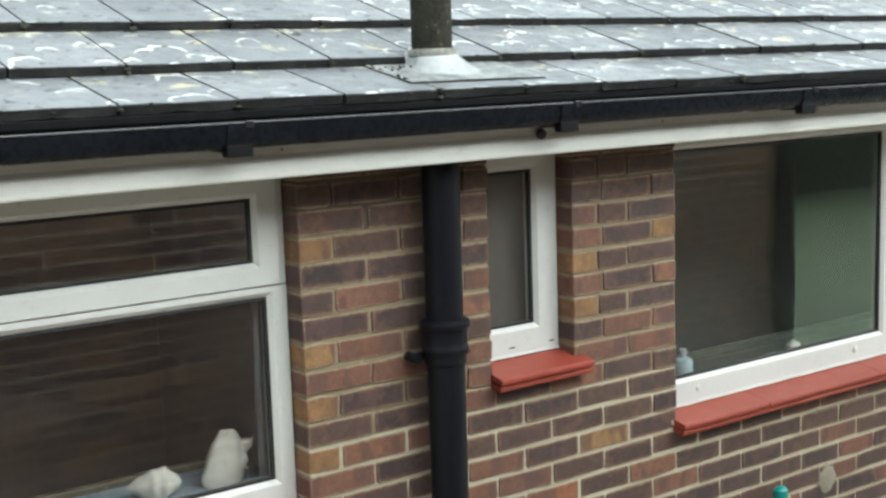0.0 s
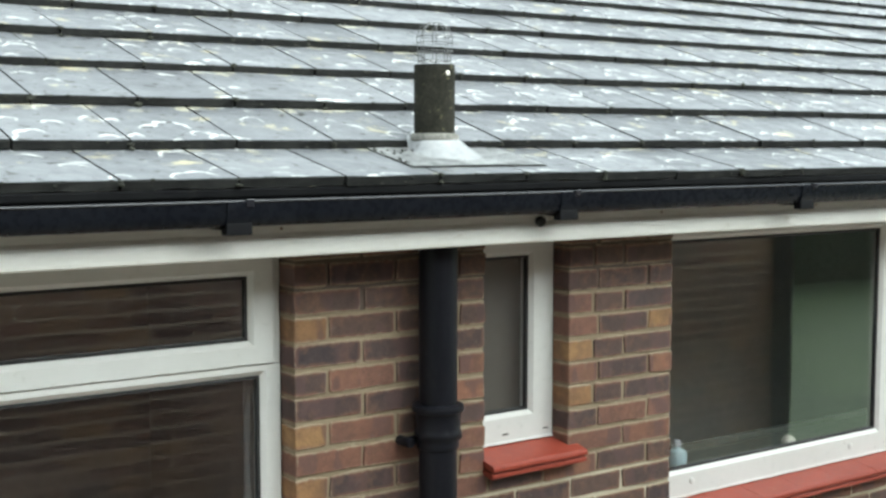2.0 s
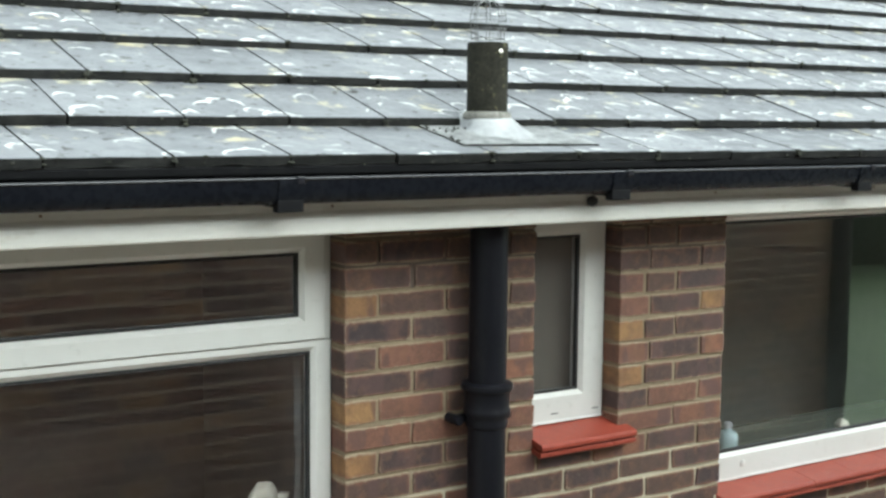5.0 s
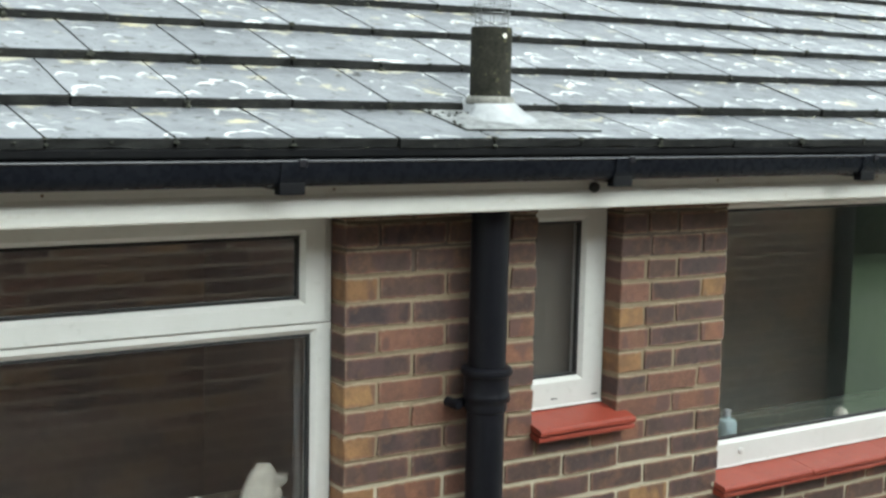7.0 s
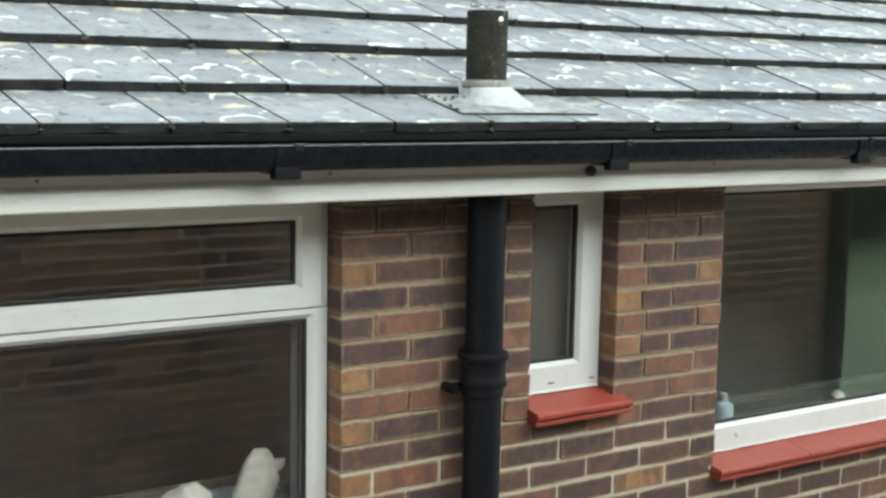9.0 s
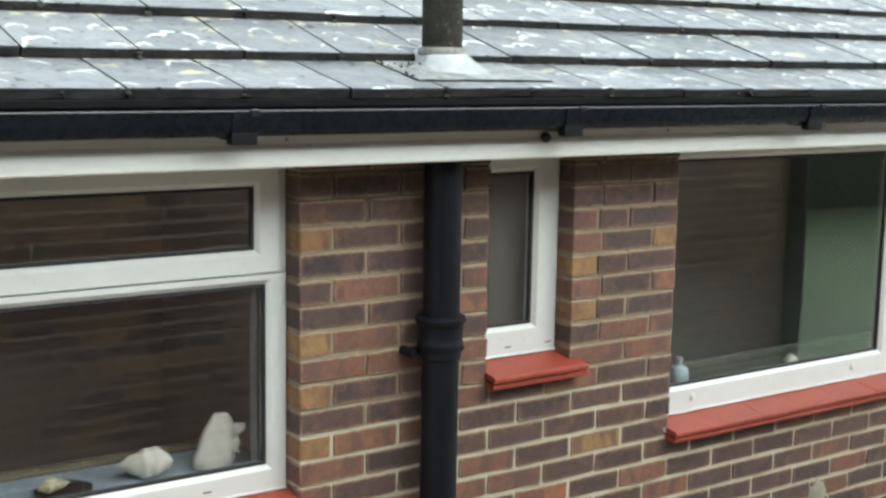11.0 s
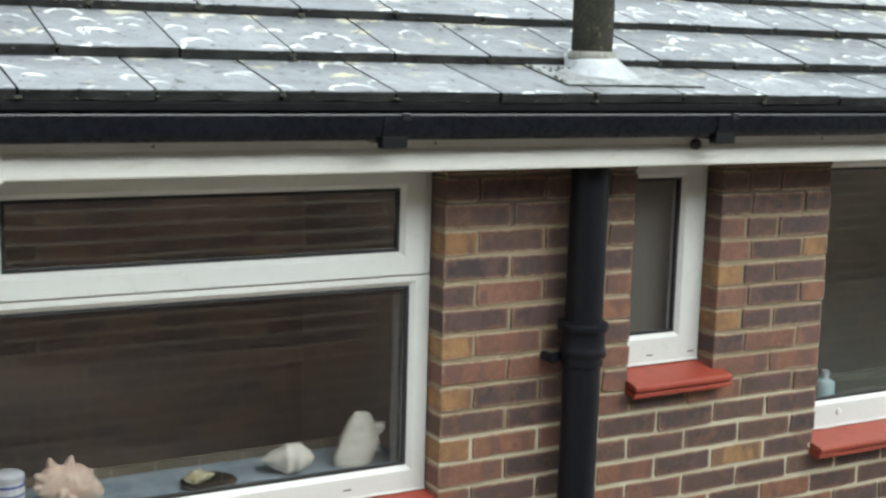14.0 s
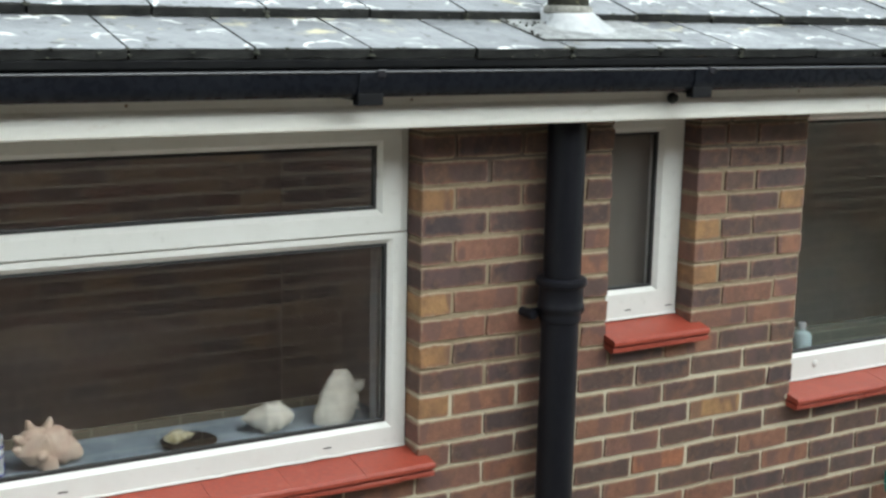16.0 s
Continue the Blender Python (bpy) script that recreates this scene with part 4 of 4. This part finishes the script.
tagged(part("floor_room", boxes(B(), (-4.9, OX1 - 0.3, -6.0, OY - 0.284, 0.6, 0.7)), TIMBER), "timber floor of the room opposite", "floor", kind="structure")


op = thing("drainpipe", (5.60, OY + 0.075, 0), "black drainpipe at the corner of the house opposite", "drainpipe")
part("tube", lathe(B(), [(0.065, 0.0), (0.065, 2.9)]), BLACK_IRON, op, smooth=True)
for h in (0.9, 2.0):
    part("collar", lathe(B(), [(0.066, h), (0.074, h + 0.005), (0.074, h + 0.05), (0.066, h + 0.055)]), BLACK_IRON, op, smooth=True)


def box_data(spans):
    v, f = [], []
    for x0, x1, y0, y1, z0, z1 in spans:
        b = len(v)
        v += [(x, y, z) for x in (x0, x1) for y in (y0, y1) for z in (z0, z1)]
        f += [tuple(b + i for i in q) for q in ((0, 1, 3, 2), (4, 6, 7, 5), (0, 4, 5, 1), (2, 3, 7, 6), (0, 2, 6, 4), (1, 5, 7, 3))]
    return v, f


def joined(name, spans, material, parent, label):
    me = bpy.data.meshes.new(name)
    v, f = box_data(spans)
    me.from_pydata(v, [], f)
    me.materials.append(material)
    ob = new(name, me)
    ob.parent = parent
    return tagged(ob, label, kind="stuff")


spans = []
for k in range(int(OTOP / COURSE)):
    z = k * COURSE
    x = -5 + (0.1125 if k % 2 else 0)
    while x < OX1:
        a, b = x, min(x + LENGTH - JOINT, OX1)
        inside = z + COURSE > HZ0 and z < HZ1
        for lo, hi in ((a, min(b, HX0)), (max(a, HX1), b)) if inside else ((a, b),):
            if hi - lo > 0.02:
                spans.append((lo, hi, OY - 0.1, OY, z + 0.005, z + COURSE - 0.005))
        x += LENGTH
joined("brickwork", spans, BRICK_MIX, wall_south, "mixed brown bricks")

# ---- hedge at the end of the lawn: a dense dark core under many small leaves ----
hd = random.Random(21)


def hedge_top(x):
    return 2.6 + 0.7 * noise.noise((x * 0.35, 0, 2)) + 0.35 * noise.noise((x * 1.3, 4, 2))


hb = B()
cols = []
for i in range(76):
    x = 8.0 + 0.25 * i
    yc, top = -11.0 + 0.1 * (x - 14.8), hedge_top(x) - 0.12
    cols.append([hb.verts.new((x, yc + dy + 0.12 * noise.noise((x * 2, dy * 3, z)), z)) for dy, z in ((0.55, -0.03), (0.62, top * 0.35), (0.58, top * 0.7), (0.35, top * 0.96), (-0.35, top), (-0.6, top * 0.6), (-0.6, -0.03))])
for a, b in zip(cols, cols[1:]):
    for i in range(6):
        hb.faces.new((a[i], b[i], b[i + 1], a[i + 1]))
hb.faces.new(cols[0]), hb.faces.new(cols[-1][::-1])
hv, hf = [tuple(v.co) for v in hb.verts], []
hb.verts.index_update()
hf = [tuple(v.index for v in f.verts) for f in hb.faces]
hb.free()
for n in range(45000):
    cx = 11 + 10 * hd.random()
    top = hedge_top(cx)
    z = top * hd.random()
    face = 0.62 - 0.30 * max(0.0, z / top - 0.7)
    c = Vector((cx, -11.0 + 0.1 * (cx - 14.8) + face + hd.uniform(-0.06, 0.10) + 0.12 * noise.noise((cx * 2, 1.8, z)), z))
    q = Euler((hd.uniform(0, 6.3), hd.uniform(0, 6.3), hd.uniform(0, 6.3))).to_matrix()
    s = hd.uniform(0.018, 0.042)
    b = len(hv)
    hv += [tuple(c + q @ Vector(p) * s) for p in ((-1, 0, 0), (0, -0.55, 0.1), (1, 0, 0), (0, 0.55, 0.1))]
    hf.append((b, b + 1, b + 2, b + 3))
hm = bpy.data.meshes.new("hedge")
hm.from_pydata(hv, [], hf)
hm.materials.append(LEAF)
tagged(new("hedge", hm), "dark green garden hedge at the end of the lawn", "hedge", kind="stuff")

# ---- roof tiles, piece by piece ----
rt = random.Random(11)
far = B()
shared = []
for n in range(8):
    t_ = B()
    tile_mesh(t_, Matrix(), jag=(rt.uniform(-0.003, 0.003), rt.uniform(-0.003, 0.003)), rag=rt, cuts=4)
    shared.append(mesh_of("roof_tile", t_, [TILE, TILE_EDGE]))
count = 0
moss_at = []
for k in range(COURSES):
    lo, hi = int((RX0 - 0.2) / TW), int((RX1 - 0.6) / TW)
    for i in range(lo, hi):
        m = tile_place(k, i, rt)
        x, y = m.translation.x, m.translation.y
        if not RX0 - 0.05 < x < RX1 - TW:
            continue
        if k < 9 and -1.75 + 0.28 * y < x < 2.0 + 1.55 * (y + 0.27) and count < 300:
            o = new("roof_tile", shared[rt.randrange(8)])
            o.parent = roof
            o.matrix_basis = m
            count += 1
            for _ in range(rt.randrange(4, 10)):
                u = rt.choice((0.0, rt.random(), rt.random()))
                moss_at.append((x + TW * u, y - 0.001 + rt.uniform(-0.002, 0.006), m.translation.z - rt.choice((0.001, rt.uniform(0.002, 0.024))), rt.uniform(0.0018, 0.0052) * (1.8 if u == 0.0 else 1.0)))
        else:
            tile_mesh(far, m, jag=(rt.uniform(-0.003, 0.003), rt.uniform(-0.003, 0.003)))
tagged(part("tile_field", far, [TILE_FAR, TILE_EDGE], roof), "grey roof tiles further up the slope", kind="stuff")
for i in range(44):
    u = rt.random()
    ax, ay = rt.choice(((0.268 + 0.01 * rt.random(), -0.19 + 0.22 * u), (0.268 + 0.17 * u, 0.030 + 0.004 * rt.random()), (0.30 + 0.10 * u, -0.05 + 0.07 * rt.random()), (0.60 + 0.13 * u, 0.03)))
    moss_at.append((ax, ay, 2.266 + (ay + 0.27) * S0 + 0.008, rt.uniform(0.0015, 0.0042)))
ico = B()
bmesh.ops.create_icosphere(ico, subdivisions=1, radius=1.0)
ico_v, ico_f = [v.co.copy() for v in ico.verts], [[v.index for v in f.verts] for f in ico.faces]
ico.free()
mv, mf = [], []
for x, y, z, s_ in moss_at:
    b = len(mv)
    for c in ico_v:
        p = Vector((x, y, z)) + Vector((c.x * 1.5, c.y * 0.8, c.z * 0.8)) * s_
        mv.append(tuple(p + Vector(noise.noise_vector(p * 90)) * s_ * 0.5))
    mf += [[b + i for i in f] for f in ico_f]
mm = bpy.data.meshes.new("moss")
mm.from_pydata(mv, [], mf)
mm.materials.append(MOSS)
mo = new("moss", mm)
mo.parent = roof
tagged(mo, "small moss and lichen tufts along the tile edges", kind="stuff")

# ---- bricks of the facade, piece by piece ----
rb = random.Random(4)
TONES = {}
for k, n, run in ((11, 0, "dddd"), (10, 0, "dddd"), (9, 0, "tddd"), (8, 0, "ddd"), (7, 0, "drdr"), (6, 0, "ddr"), (5, 0, "trdd"), (4, 0, "rrr"), (3, 0, "tddr"), (2, 0, "ddrdrdd"), (1, 0, "trrddddd"), (0, 0, "rdddddd"),
                  (-1, 0, "rddrdtd"), (-2, 0, "rrrrddd"), (-3, 0, "drddodrd"), (-4, 0, "drdrddrd")):
    for i, tone in enumerate(run):
        TONES[k, n + i] = tone
for k, run in ((11, "ddd"), (10, "ddd"), (9, "rd"), (8, "rdt"), (7, "td"), (6, "rdr"), (5, "td"), (4, "drr"), (3, "rr")):
    for i, tone in enumerate(run):
        TONES[k, (5 if k % 2 else 4) + i] = tone
MAT = {"d": BRICK_DARK, "r": BRICK_RED, "t": BRICK_TAN, "o": BRICK_ORANGE}
cache = {}


def brick_mesh(w, tone, variant):
    key = (round(w, 3), tone, variant)
    if key not in cache:
        rv = random.Random(hash((key[0], variant)) % 9999)
        b = B()
        d, h = 0.1025, 0.065
        j = [rv.uniform(-0.0030, 0.0030) for _ in range(12)]
        # front outline with worn corners and wavering long edges, inset a little so that the arris is rounded

        def outline(g):
            pts = []
            for n, (cx, cz, sx, sz) in enumerate(((0, 0, 1, 1), (w, 0, -1, 1), (w, h, -1, -1), (0, h, 1, -1))):
                c1, c2 = 0.003 + abs(j[n]) * 1.8, 0.0025 + abs(j[n + 4]) * 1.8
                p, q = (cx + sx * (g + j[n]), cz + sz * (g + c1)), (cx + sx * (g + c2), cz + sz * (g + j[n + 4]))
                pts += [p, q] if n in (0, 2) else [q, p]
                if n in (0, 2):
                    pts.append((w * (0.5 + 40 * j[n + 8]), cz + sz * (g + j[n + 9] * 1.2)))
            return pts

        fr, ed = outline(0.002), outline(-0.0006)
        rings = [[b.verts.new((x, y, z)) for x, z in r] for r, y in ((fr, 0.0), (ed, 0.003), (ed, d))]
        b.faces.new(rings[0])
        for p, q in zip(rings, rings[1:]):
            for i in range(10):
                b.faces.new((p[i], q[i], q[(i + 1) % 10], p[(i + 1) % 10]))
        bmesh.ops.recalc_face_normals(b, faces=b.faces)
        cache[key] = mesh_of("brick", b, MAT[tone])
    return cache[key]


rest = []
made = 0
for k in range(12, -16, -1):
    z = BASE + k * COURSE + JOINT / 2
    gaps = [(WX0, WX1)]
    for x0, x1, zs, _ in OPENINGS:
        if z + 0.04 > zs - 0.045:
            gaps = [p for a, b in gaps for p in ((a, min(b, x0)), (max(a, x1), b)) if p[1] - p[0] > 0.012]
    shift = 0.005 if k % 2 == 0 else -0.1075
    for n in range(-21, 41):
        a0 = shift + n * LENGTH
        b0 = a0 + LENGTH - JOINT
        # a header and a cut brick in place of a stretcher at the reveal of the middle pier
        cut = k in (5, 7, 9, 11) and n == 5
        for lo, hi, c0, c1 in [g + p for g in gaps for p in (((a0, 1.100), (1.110, b0)) if cut else ((a0, b0),))]:
            a, b = max(c0, lo), min(c1, hi)
            if b - a < 0.018:
                continue
            # stretch the piece to the reveal where only a sliver would be left
            if lo > WX0 and a - lo < 0.03:
                a = lo
            if hi < WX1 and hi - b < 0.03:
                b = hi
            near = -1.42 < a < 2.6 and z > 0.46 and made < 300
            tone = "d" if cut and c0 > a0 else TONES.get((k, n), None) or rb.choices("drt", (0.64, 0.30, 0.06))[0]
            if near:
                o = new("brick", brick_mesh(b - a, tone, rb.randrange(5)))
                o.parent = wall_front
                o.location = (a + rb.uniform(-0.001, 0.001), rb.uniform(-0.003, 0.0015), z + rb.uniform(-0.0015, 0.0015))
                made += 1
            else:
                rest.append((a, b, 0.0, 0.1025, z, z + 0.065))
joined("brickwork", rest, BRICK_MIX, wall_front, "mixed brown bricks")
